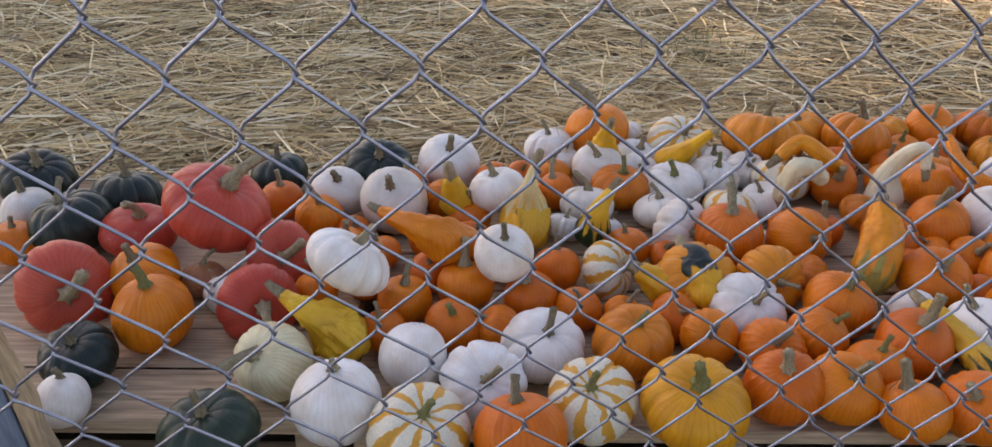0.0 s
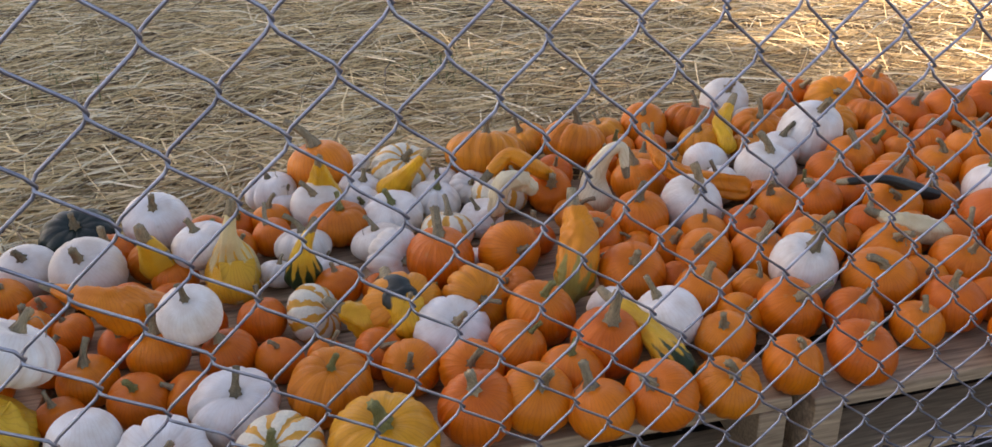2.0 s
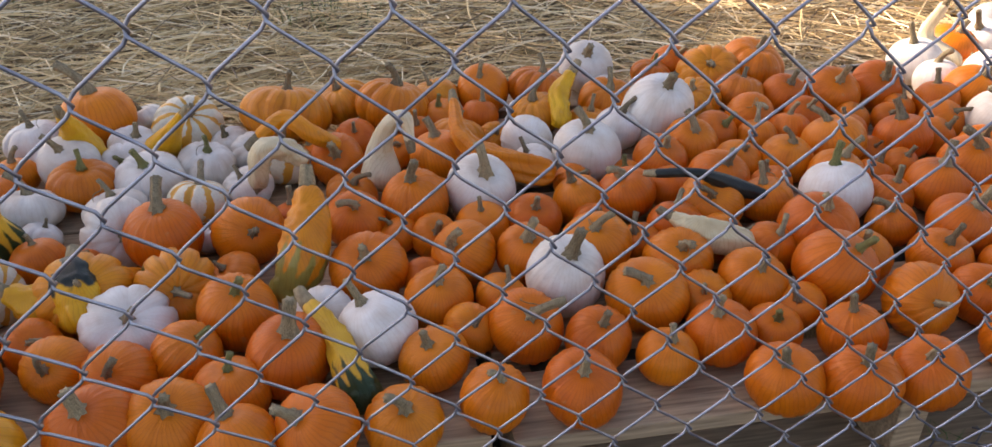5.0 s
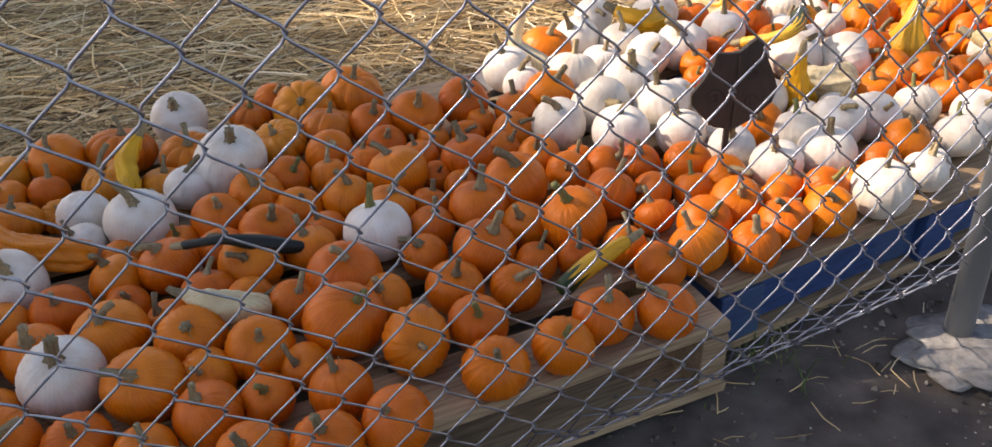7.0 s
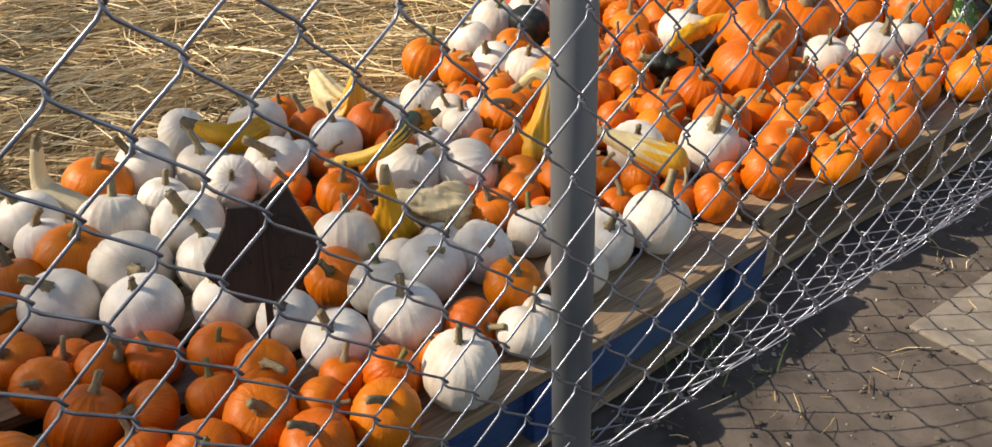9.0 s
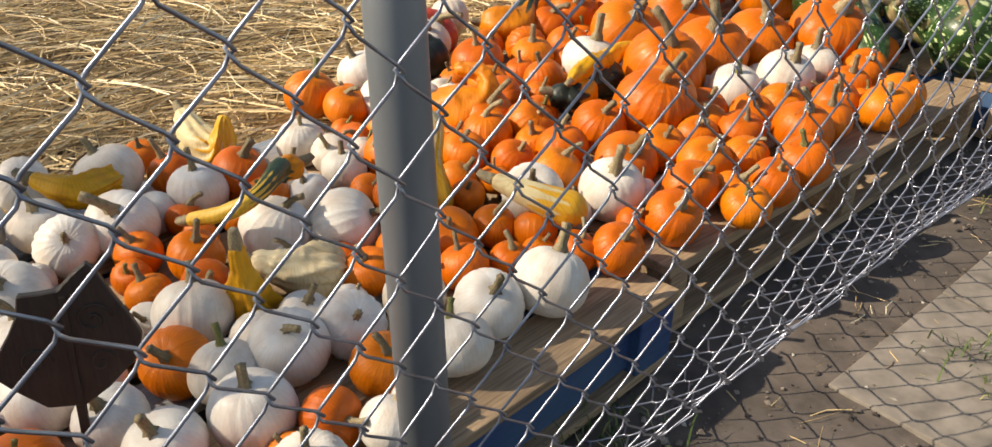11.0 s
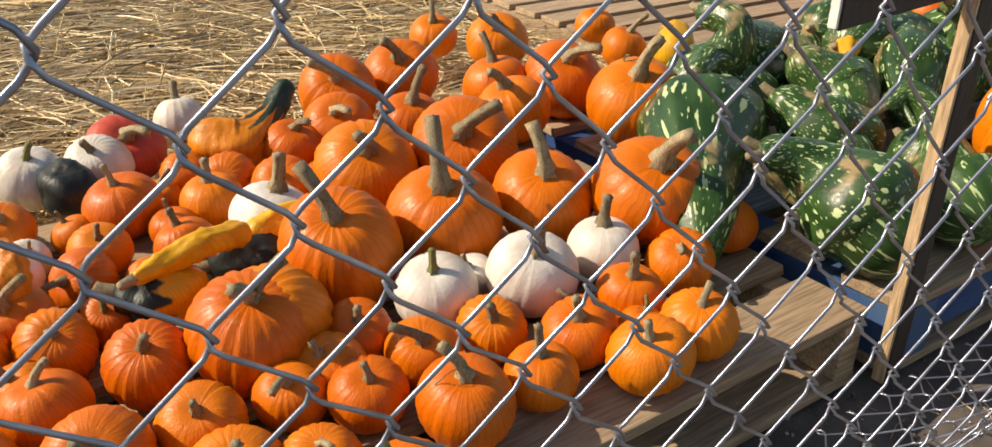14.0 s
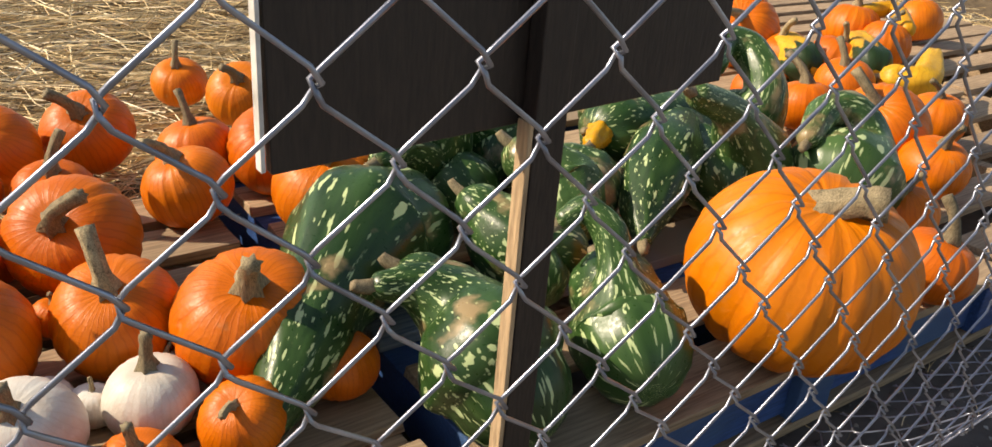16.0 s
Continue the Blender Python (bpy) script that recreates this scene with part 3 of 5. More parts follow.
def wire_mesh(first, rows, sway, hand, drop, curl):
    """One woven wire: a zigzag with a twist at each crossing; below drop it curls in towards the pallets."""
    h, pts = MESH / 2, []
    r = random.Random(sway)
    for k in range(first, first + rows):
        s = hand if k % 2 else -hand
        x, z = s * h / 2, k * ROW
        j = r.uniform(-0.0012, 0.0012)
        pts += [(x * 0.80 + j, 0.0010 * s, z - ROW * 0.20), (x * 1.06, 0.0032 * s, z - 0.0016), (x * 1.06, -0.0032 * s, z + 0.0016), (x * 0.80 - j, -0.0010 * s, z + ROW * 0.20)]
    bent = []
    for x, y, z in pts:
        s = -z
        if s > drop:
            a = min((s - drop) / curl, 1.45)
            bent.append((x, y * math.cos(a) + 0.078 * drop + curl * (1 - math.cos(a)), -drop - curl * math.sin(a)))
        else:
            bent.append((x, y + 0.078 * s, z))
    v, f = tube(bent, [0.0013] * len(bent), 6)
    return mesh_from("wire", v, f, WIRE)


CURLS = 6
wires = [[wire_mesh(-18, 34, sway, hand, 0.45 - 0.12 * k / (CURLS - 1), 0.20 + 0.06 * k / (CURLS - 1)) for sway, hand in ((3, 1), (8, -1))] for k in range(CURLS)]


def fence_at(x):
    for (xa, ya), (xb, yb) in zip(LINE, LINE[1:]):
        if xa <= x <= xb:
            return ya + (yb - ya) * (x - xa) / (xb - xa), math.atan2(yb - ya, xb - xa)
    return LINE[-1][1], 0.0


step = MESH / 2
for i in range(-92, 176):
    x = KNUCKLE_X + (i + 0.5) * step
    if not LINE[0][0] < x < LINE[-1][0]:
        continue
    y, a = fence_at(x)
    m = pose(x - 1.9, y - 0.67, KNUCKLE_Z, 0, 0, math.degrees(a))
    part("wire", wires[int(max(0, min(1, (x - 3.5) / 0.8)) * (CURLS - 1) + 0.5)][i % 2], fence, m)


def post(x, y, top, r, label):
    base = new("fence_post")
    base.matrix_basis = pose(x, y, 0, -2.6, 0.9, 0)
    tagged(base, label, "post")
    v, f = tube([(0, 0, -0.02), (0, 0, top * 0.5), (0, 0, top)], [r] * 3, 28)
    part("pipe", mesh_from("pipe", v, f, PIPE), base)
    bm = bmesh.new()
    bmesh.ops.create_icosphere(bm, subdivisions=4, radius=1)
    for q in bm.verts:
        k = 1 + 0.42 * noise.noise(q.co * 2.2) + 0.10 * noise.noise(q.co * 5)
        q.co = Vector((q.co.x * 0.115 * k + 0.01, q.co.y * 0.095 * k - 0.035, q.co.z * 0.017 * k - 0.004))
    me = bpy.data.meshes.new("footing")
    bm.to_mesh(me)
    bm.free()
    me.materials.append(CONCRETE)
    me.polygons.foreach_set("use_smooth", [True] * len(me.polygons))
    part("footing", me, base, None, "rough spilled concrete footing")
    return base


post(3.323, 0.777, 1.42, 0.0225, "round galvanised steel fence post in a rough concrete footing")

def clods(count, x0, x1, y0, y1, seed):
    r = np.random.RandomState(seed)
    V, F = [], []
    for i in range(count):
        x, y = r.uniform(x0, x1), r.uniform(y0, y1)
        if y < 0.60 and x > 3.9:
            continue
        k = 0.0012 + 0.0075 * r.rand() ** 5
        c = np.array([x, y, lumps(x, y) - 0.011 + k * 0.3])
        n0 = len(V)
        for d in ((1, 0, 0), (0, 1, 0), (-1, 0, 0), (0, -1, 0), (0, 0, 0.8), (0, 0, -0.8)):
            V.append(c + (np.array(d) + r.uniform(-0.35, 0.35, 3)) * k)
        F += [(n0 + a, n0 + (a + 1) % 4, n0 + 4) for a in range(4)] + [(n0 + (a + 1) % 4, n0 + a, n0 + 5) for a in range(4)]
    return new("clods", mesh_from("clods", V, F, CLOD, False))


tagged(clods(7000, 1.5, 6.5, 0.30, 1.05, 21), "small clods and pebbles scattered on the dirt", "gravel", kind="stuff")

# ---- paving ----
paving = new("pavement")
paving.matrix_basis = pose(4.3, 0.56, -0.010, 0, 0, 0)
tagged(paving, "pale concrete paving slabs beside the fence", "pavement", kind="structure")
slab_meshes = [box_mesh("slab", 0.397, 0.397, 0.04, SLAB, 0.003, 0.002, 60 + i) for i in range(3)]
for i in range(-2, 14):
    for j in range(6):
        if i * 0.4 > -0.1 - j * 0.3:
            part("slab", slab_meshes[(i * 3 + j) % 3], paving, pose(i * 0.4, 0.02 - j * 0.4, -0.030 + 0.002 * ((i * 7 + j * 3) % 3), 0, 0, 0.4 * ((i * 5 + j) % 3 - 1)))

# ---- signs ----
sign = new("sign_board")
sign.matrix_basis = pose(5.26, 1.005, 0)
tagged(sign, "back of a dark brown painted wooden sign on a stake", "sign")
part("stake", box_mesh("stake", 0.036, 0.022, 0.78, BROWN, 0.002, 0.001, 5), sign, pose(-0.005, 0, 0.02))
part("edge_strip", box_mesh("edge_strip", 0.006, 0.018, 0.60, BARE, 0.001, 0.0, 6), sign, pose(-0.0265, 0, 0.03), "bare split wood edge")
part("board", poly_mesh("board", [(-0.27, 0.0), (0.255, 0.022), (0.25, 0.30), (-0.275, 0.29)], 0.012, BROWN, 0.001), sign, pose(0.0, 0.019, 0.612))
part("board_edge", box_mesh("board_edge", 0.004, 0.012, 0.285, PAINT, 0.001, 0.0, 7), sign, pose(-0.2765, 0.019, 0.615), "pale unpainted board edge")

shape = [(0.008, 0.0), (0.035, 0.018), (0.070, 0.052), (0.077, 0.078), (0.066, 0.105), (0.052, 0.132), (0.040, 0.160), (0.031, 0.170), (0.016, 0.158), (0.0, 0.142), (-0.018, 0.140), (-0.040, 0.140), (-0.044, 0.118), (-0.056, 0.095), (-0.076, 0.064), (-0.074, 0.045), (-0.058, 0.028), (-0.030, 0.003)]
cut = new("leaf_sign")
cut.matrix_basis = pose(3.115, 1.17, 0.0, -8, 3, -24)
tagged(cut, "dark brown carved leaf-shaped wooden sign on a thin stake", "sign")
part("panel", poly_mesh("panel", shape, 0.012, BROWN, 0.0015), cut, pose(0, 0, 0.245))
part("stake", box_mesh("stake", 0.010, 0.010, 0.26, BROWN, 0.001, 0.0, 3), cut, pose(0.0, 0.012, 0.125))
part("rib", box_mesh("rib", 0.006, 0.004, 0.130, BROWN, 0.001, 0.0, 4), cut, pose(0.004, -0.0075, 0.250), "raised midrib of the leaf")
for cx, cz, turns, size in ((0.030, 0.105, 1.6, 0.020), (-0.034, 0.060, 1.4, 0.018), (0.032, 0.052, 1.2, 0.016)):
    curl = [(cx + size * (1 - q / 26) * math.cos(q / 25 * turns * 6.28), -0.0065, 0.245 + cz + size * (1 - q / 26) * math.sin(q / 25 * turns * 6.28)) for q in range(26)]
    v, f = tube(curl, [0.0016] * 26, 5)
    part("carved_scroll", mesh_from("carved_scroll", v, f, BROWN), cut)

stake = new("broken_plank")
stake.matrix_basis = pose(0.45, 0.80, 0, 0, -3, 8)
tagged(stake, "upright grey-blue painted plank with a splintered raw wood edge", "plank")
part("plank", poly_mesh("plank", [(-0.06, 0.0), (0.035, 0.0), (0.03, 0.12), (0.028, 0.30), (0.0, 0.47), (-0.06, 0.5)], 0.03, GREYWOOD, 0.002), stake, pose(0, 0, 0.0))
part("splinter", poly_mesh("splinter", [(0.0, 0.0), (0.022, 0.0), (0.018, 0.09), (0.024, 0.12), (0.012, 0.20), (0.016, 0.24), (0.004, 0.33), (-0.004, 0.41), (-0.006, 0.28)], 0.026, BARE, 0.001), stake, pose(0.0365, 0, 0.0), "raw splintered wood")

# ---- unseen trees, added beyond the yard so that their crowns shade one end ----
def unseen_shade_tree(x, y, height, spread, seed):
    r = random.Random(seed)
    base = new("tree")
    base.matrix_basis = pose(x, y, 0)
    tagged(base, "unseen tall leafy tree added to shade the display from behind", "tree")
    pts = [(0.15 * math.sin(i), 0.1 * math.cos(i * 1.3), height * 0.75 * i / 6) for i in range(7)]
    v, f = tube(pts, [0.30 - 0.035 * i for i in range(7)], 12)
    for i in range(9):
        a, z = i * 2.4, height * (0.40 + 0.035 * i)
        e = (spread * 0.7 * math.cos(a), spread * 0.7 * math.sin(a), z + height * 0.15)
        v2, f2 = tube([(0, 0, z), (e[0] * 0.5, e[1] * 0.5, z + 0.5), e], [0.11, 0.07, 0.03], 7)
        f += [tuple(k + len(v) for k in q) for q in f2]
        v += v2
    part("trunk", mesh_from("trunk", v, f, BARK), base)
    V, F = [], []
    clumps = [(Vector((r.gauss(0, 1), r.gauss(0, 1), r.gauss(0, 0.8))).normalized() * r.uniform(0.45, 1.0)) for _ in range(130)]
    for c in clumps:
        c = Vector((c.x * spread, c.y * spread, c.z * height * 0.30 + height * 0.70))
        for k in range(60):
            p = c + Vector((r.gauss(0, 0.42), r.gauss(0, 0.42), r.gauss(0, 0.30)))
            a = Vector((r.gauss(0, 1), r.gauss(0, 1), r.gauss(0, 1))).normalized() * r.uniform(0.09, 0.16)
            s = a.orthogonal().normalized() * a.length * 0.5
            n0 = len(V)
            V += [p - a, p + s, p + a, p - s]
            F.append((n0, n0 + 1, n0 + 2, n0 + 3))
    part("crown", mesh_from("crown", V, F, LEAF, False), base)


reach = 14.0
centre = Vector((-1.10, 0.85, 0.2)) + SUN_DIR * reach
unseen_shade_tree(centre.x, centre.y, centre.z / 0.70, 3.0, 4)
# second unseen crown, added to keep the rear straw in shade
centre = Vector((-0.85, 3.6, 0.1)) + SUN_DIR * 16.0
unseen_shade_tree(centre.x, centre.y, centre.z / 0.70, 2.9, 9)

# ---- gourds ----
HEAP = []


def gourd(name, material, pts, label, warty, wings=0):
    """A gourd swept along its neck and body: points with radii, rounded ends, a stub of stem at the thin end."""
    line = smooth_line(pts, 12 if warty else 8)
    first, last = line[0], line[-1]
    def cap(a, b, at):
        d = (a[:3] - b[:3]) / max(1e-6, np.linalg.norm(a[:3] - b[:3]))
        return [np.r_[a[:3] + d * a[3] * q, a[3] * math.sqrt(max(0.0, 1 - q * q))] for q in at]
    head_end = cap(first, line[1], (0.97, 0.85, 0.6, 0.3))
    tail_end = cap(last, line[-2], (0.3, 0.6, 0.85, 0.97))
    line = head_end + line + tail_end
    mid = np.mean([q[:3] for q in pts], axis=0)
    k = 0.05
    P = [(q[:3] - mid) / k for q in line]
    R = [q[3] / k for q in line]
    sides, n = (48 if warty else 32), len(P)

    def section(a, i):
        turn = a / sides * 2 * math.pi
        if wings:
            grow = min(1.0, max(0.0, (i / (n - 1) - 0.25) / 0.5))
            return 0.86 + 0.05 * math.cos(turn * wings) + 0.42 * grow * max(0.0, math.cos(turn * wings / 2 + 0.1 * i)) ** 4 * (1 if wings % 2 == 0 else 0.8)
        return 1 + (0.06 if warty else 0.03) * math.cos(turn * (5 if warty else 8) + 0.15 * i)

    v, f = tube(P, R, sides, section)
    me = mesh_from(name, v, f, material)
    uv = me.uv_layers.new(name="along")
    for face in me.polygons:
        if len(face.vertices) > 4:
            continue
        wrap = any(q % sides == sides - 1 for q in face.vertices) and any(q % sides == 0 for q in face.vertices)
        for loop in face.loop_indices:
            q = me.loops[loop].vertex_index
            spot = q % sides
            uv.data[loop].uv = ((sides if wrap and spot == 0 else spot) / sides, (q // sides) / (n - 1))
    shove = []
    for q in me.vertices:
        c = q.co
        if warty:
            d = noise.voronoi(c * 3.4)[0][0]
            h = 0.085 * max(0.0, 1 - d / 0.52) + 0.05 * noise.noise(c * 1.3)
        else:
            h = 0.03 * noise.noise(c * 1.4) + 0.012 * noise.noise(c * 4.0)
        shove.append(c + q.normal * h * min(1.0, R[min(n - 1, q.index // sides)] / 0.4))
    for q, c in zip(me.vertices, shove):
        q.co = c
    me.update()
    ob = new(name, me)
    HEAP.extend((p[0], p[1], p[3]) for p in pts)
    ob.matrix_basis = Matrix.Translation(mid) @ Matrix.Diagonal((k, k, k, 1))
    tagged(ob, label, "gourd", "fruit on the pallets")
    d = Vector(P[0] - P[3]).normalized()
    w = min(0.22, 0.55 * R[4] + 0.06)
    st = smooth_line([tuple(Vector(P[0]) - d * 0.1), tuple(Vector(P[0]) + d * w * 1.4), tuple(Vector(P[0]) + d * w * 2.4 + Vector((0.1, 0.05, 0.2)) * w)], 3)
    v2, f2 = tube(st, [w * (1.0 - 0.06 * i) for i in range(len(st))], 8, lambda a, i: 1.15 if a % 2 else 0.85)
    part("stem", mesh_from("stem", v2, f2, STEM), ob)
    return ob


gourd('warty_gourd', GOLD, [(0.858, 1.224, 0.272, 0.010), (0.914, 1.191, 0.262, 0.021), (0.957, 1.187, 0.242, 0.037), (0.989, 1.194, 0.232, 0.027)], 'warty orange gourd with a bent neck lying on others', 1)
gourd('yellow_gourd', CREAM_YELLOW, [(1.105, 1.332, 0.302, 0.010), (1.096, 1.335, 0.262, 0.017), (1.093, 1.351, 0.212, 0.037), (1.094, 1.324, 0.187, 0.039)], 'yellow pear-shaped gourd standing upright', 0, 10)
gourd('yellow_gourd', YELLOW_GREEN, [(1.227, 1.277, 0.282, 0.009), (1.210, 1.287, 0.242, 0.017), (1.206, 1.316, 0.187, 0.032)], 'yellow gourd with a green-banded base', 0)
gourd('winged_gourd', YELLOW, [(0.746, 1.010, 0.252, 0.012), (0.778, 1.000, 0.232, 0.022), (0.808, 1.010, 0.202, 0.038), (0.830, 0.987, 0.192, 0.029)], 'yellow winged gourd with a curled grey stem', 1, 10)
gourd('two_tone_gourd', DARK_YELLOW, [(1.345, 1.160, 0.212, 0.033), (1.352, 1.130, 0.202, 0.034), (1.357, 1.106, 0.192, 0.024)], 'small gourd, blackish green above and yellow below', 1)
gourd('yellow_gourd', YELLOW, [(1.270, 1.150, 0.202, 0.017), (1.294, 1.143, 0.187, 0.029)], 'small yellow gourd lying on its side', 1)
gourd('yellow_gourd', YELLOW, [(0.960, 1.389, 0.242, 0.018), (0.966, 1.399, 0.202, 0.031)], 'small yellow gourd between white pumpkins', 0)
gourd('yellow_gourd', YELLOW, [(1.256, 1.549, 0.282, 0.010), (1.254, 1.587, 0.232, 0.024), (1.252, 1.600, 0.192, 0.044)], 'yellow gourd with a short crooked neck', 1)
gourd('yellow_gourd', YELLOW, [(1.448, 1.525, 0.282, 0.008), (1.422, 1.554, 0.242, 0.015), (1.389, 1.599, 0.187, 0.031)], 'slender yellow gourd with a pointed neck', 0)
gourd('swan_gourd', PALE, [(1.812, 1.416, 0.262, 0.009), (1.808, 1.425, 0.292, 0.011), (1.785, 1.434, 0.282, 0.013), (1.766, 1.451, 0.232, 0.021), (1.764, 1.446, 0.187, 0.035)], 'pale cream swan-neck gourd with green flecks', 0)
gourd('crooked_gourd', GOLD, [(1.575, 1.489, 0.252, 0.013), (1.613, 1.506, 0.272, 0.014), (1.653, 1.482, 0.252, 0.016), (1.689, 1.498, 0.222, 0.013)], 'orange-yellow crooked-neck gourd lying among mini pumpkins', 0)
gourd('warty_gourd', GOLD_OLIVE, [(1.653, 1.219, 0.272, 0.021), (1.652, 1.197, 0.242, 0.032), (1.632, 1.165, 0.197, 0.033), (1.612, 1.150, 0.172, 0.021)], 'warty orange gourd with a greenish base', 1)
gourd('yellow_gourd', YELLOW_GREEN, [(1.654, 1.025, 0.222, 0.013), (1.676, 0.987, 0.207, 0.017), (1.696, 0.929, 0.192, 0.021), (1.707, 0.909, 0.177, 0.022)], 'long yellow gourd with a green-striped end', 1)
gourd('white_gourd', PALE, [(1.565, 1.427, 0.202, 0.016), (1.579, 1.420, 0.252, 0.017), (1.611, 1.432, 0.252, 0.018), (1.635, 1.433, 0.232, 0.014)], 'knobbly white gourd with a hooked neck', 1)
gourd('yellow_gourd', YELLOW, [(2.142, 1.654, 0.252, 0.012), (2.115, 1.632, 0.222, 0.019), (2.111, 1.588, 0.192, 0.018)], 'small warty yellow gourd at the back', 1)
gourd('yellow_gourd', PALE, [(2.167, 1.142, 0.232, 0.009), (2.204, 1.121, 0.217, 0.022), (2.256, 1.108, 0.202, 0.022)], 'pale yellow ridged gourd lying across pumpkins', 1)
gourd('black_gourd', BLACKISH, [(2.182, 1.260, 0.242, 0.007), (2.240, 1.239, 0.247, 0.008), (2.302, 1.242, 0.217, 0.015), (2.348, 1.235, 0.202, 0.010)], 'blackish-green gourd with a long thin neck', 0)
gourd('orange_gourd', GOLD, [(1.900, 1.519, 0.272, 0.009), (1.901, 1.453, 0.242, 0.017), (1.944, 1.404, 0.217, 0.023), (2.023, 1.371, 0.202, 0.025)], 'orange gourd with long wings', 1, 8)
gourd('yellow_gourd', YELLOW_GREEN, [(2.790, 0.975, 0.232, 0.011), (2.734, 0.974, 0.212, 0.016), (2.686, 0.966, 0.192, 0.015)], 'golden yellow gourd with a dark green tip', 0)
gourd('yellow_gourd', YELLOW, [(3.404, 1.321, 0.282, 0.013), (3.408, 1.326, 0.242, 0.020), (3.412, 1.335, 0.187, 0.039)], 'yellow winged gourd standing among white pumpkins', 1, 10)
gourd('crooked_gourd', YELLOW_GREEN, [(3.426, 1.526, 0.242, 0.011), (3.461, 1.475, 0.262, 0.013), (3.505, 1.459, 0.282, 0.013), (3.594, 1.544, 0.272, 0.018)], 'yellow crooked-neck gourd with a dark green end', 0)
gourd('pale_gourd', PALE, [(3.465, 1.377, 0.212, 0.024), (3.501, 1.355, 0.197, 0.037), (3.540, 1.336, 0.192, 0.037)], 'pale cream gourd with green and yellow streaks', 1, 10)
gourd('swan_gourd', CREAM_YELLOW, [(3.813, 1.483, 0.312, 0.011), (3.828, 1.463, 0.332, 0.013), (3.844, 1.440, 0.312, 0.014), (3.831, 1.440, 0.252, 0.019), (3.805, 1.421, 0.192, 0.045)], 'yellow swan-neck gourd with a winged base', 0, 10)
gourd('pale_gourd', CREAM_YELLOW, [(3.858, 1.288, 0.252, 0.015), (3.886, 1.232, 0.237, 0.025), (3.923, 1.190, 0.217, 0.032)], 'long cream gourd striped with pale yellow', 0)
gourd('warty_gourd', GOLD, [(4.087, 1.720, 0.192, 0.051), (4.114, 1.678, 0.202, 0.059), (4.145, 1.649, 0.242, 0.028), (4.155, 1.676, 0.272, 0.019), (4.129, 1.716, 0.282, 0.017)], 'bright orange warty gourd with a curled neck', 1)
gourd('two_tone_gourd', BLACKISH, [(4.441, 1.621, 0.202, 0.036), (4.490, 1.613, 0.202, 0.042)], 'dark green warty gourd end', 1)
gourd('crooked_gourd', YELLOW, [(4.492, 1.628, 0.232, 0.027), (4.546, 1.629, 0.252, 0.021), (4.601, 1.614, 0.252, 0.014)], 'yellow warty gourd neck lying on a dark one', 1)
gourd('pale_gourd', CREAM_YELLOW, [(3.616, 1.990, 0.222, 0.024), (3.611, 1.920, 0.192, 0.041), (3.624, 1.858, 0.192, 0.028), (3.640, 1.854, 0.252, 0.011)], 'white and yellow winged gourd at the straw edge', 1, 10)
gourd('swan_gourd', PALE, [(2.987, 1.755, 0.312, 0.010), (2.982, 1.781, 0.252, 0.015), (2.990, 1.772, 0.217, 0.024), (3.027, 1.737, 0.192, 0.024)], 'cream long-necked gourd leaning on pumpkins', 0)
gourd('yellow_gourd', YELLOW, [(3.288, 1.836, 0.242, 0.016), (3.328, 1.800, 0.222, 0.031), (3.399, 1.823, 0.212, 0.022)], 'yellow winged gourd lying on white pumpkins', 1, 10)
gourd('yellow_gourd', GOLD_DARK, [(3.619, 1.557, 0.262, 0.022), (3.590, 1.551, 0.262, 0.017)], 'small dark green and orange gourd', 1)
gourd('black_gourd', DARK_YELLOW, [(4.286, 1.566, 0.222, 0.028), (4.311, 1.556, 0.212, 0.040), (4.351, 1.564, 0.212, 0.037)], 'blackish-green and yellow warty gourd', 1)
gourd('yellow_gourd', YELLOW, [(4.291, 1.543, 0.262, 0.010), (4.340, 1.566, 0.262, 0.018), (4.391, 1.571, 0.272, 0.020), (4.447, 1.588, 0.262, 0.019)], 'golden yellow ridged gourd lying on pumpkins', 1)
gourd('orange_gourd', GOLD_DARK, [(4.571, 2.094, 0.212, 0.053), (4.617, 2.067, 0.202, 0.056), (4.691, 2.102, 0.242, 0.029), (4.740, 2.137, 0.282, 0.022)], 'orange and dark green gourd with an upright neck', 1)
gourd('black_gourd', BLACKISH, [(4.285, 2.070, 0.202, 0.048), (4.290, 2.044, 0.192, 0.050)], 'round dark green warty gourd', 1)
gourd('yellow_gourd', YELLOW, [(5.890, 2.143, 0.222, 0.049), (5.842, 2.099, 0.202, 0.061)], 'round yellow gourd behind the green ones', 0)
gourd('green_swan_gourd', SWAN, [(5.388, 1.529, 0.252, 0.105), (5.323, 1.507, 0.252, 0.119), (5.205, 1.394, 0.237, 0.072), (5.140, 1.323, 0.217, 0.064), (5.089, 1.268, 0.197, 0.040), (5.040, 1.220, 0.182, 0.017)], 'large dark green swan gourd with cream speckles, neck hanging down', 0)
gourd('green_swan_gourd', SWAN, [(5.239, 1.276, 0.312, 0.021), (5.285, 1.268, 0.302, 0.036), (5.325, 1.229, 0.272, 0.065), (5.329, 1.150, 0.242, 0.102), (5.332, 1.113, 0.222, 0.082)], 'speckled green swan gourd with a hooked neck', 0)
gourd('green_swan_gourd', SWAN, [(5.522, 1.251, 0.362, 0.017), (5.548, 1.240, 0.377, 0.021), (5.564, 1.204, 0.352, 0.026), (5.558, 1.168, 0.307, 0.033), (5.549, 1.132, 0.242, 0.082), (5.533, 1.090, 0.227, 0.079)], 'speckled green swan gourd with upright hooked neck and tan side', 0)
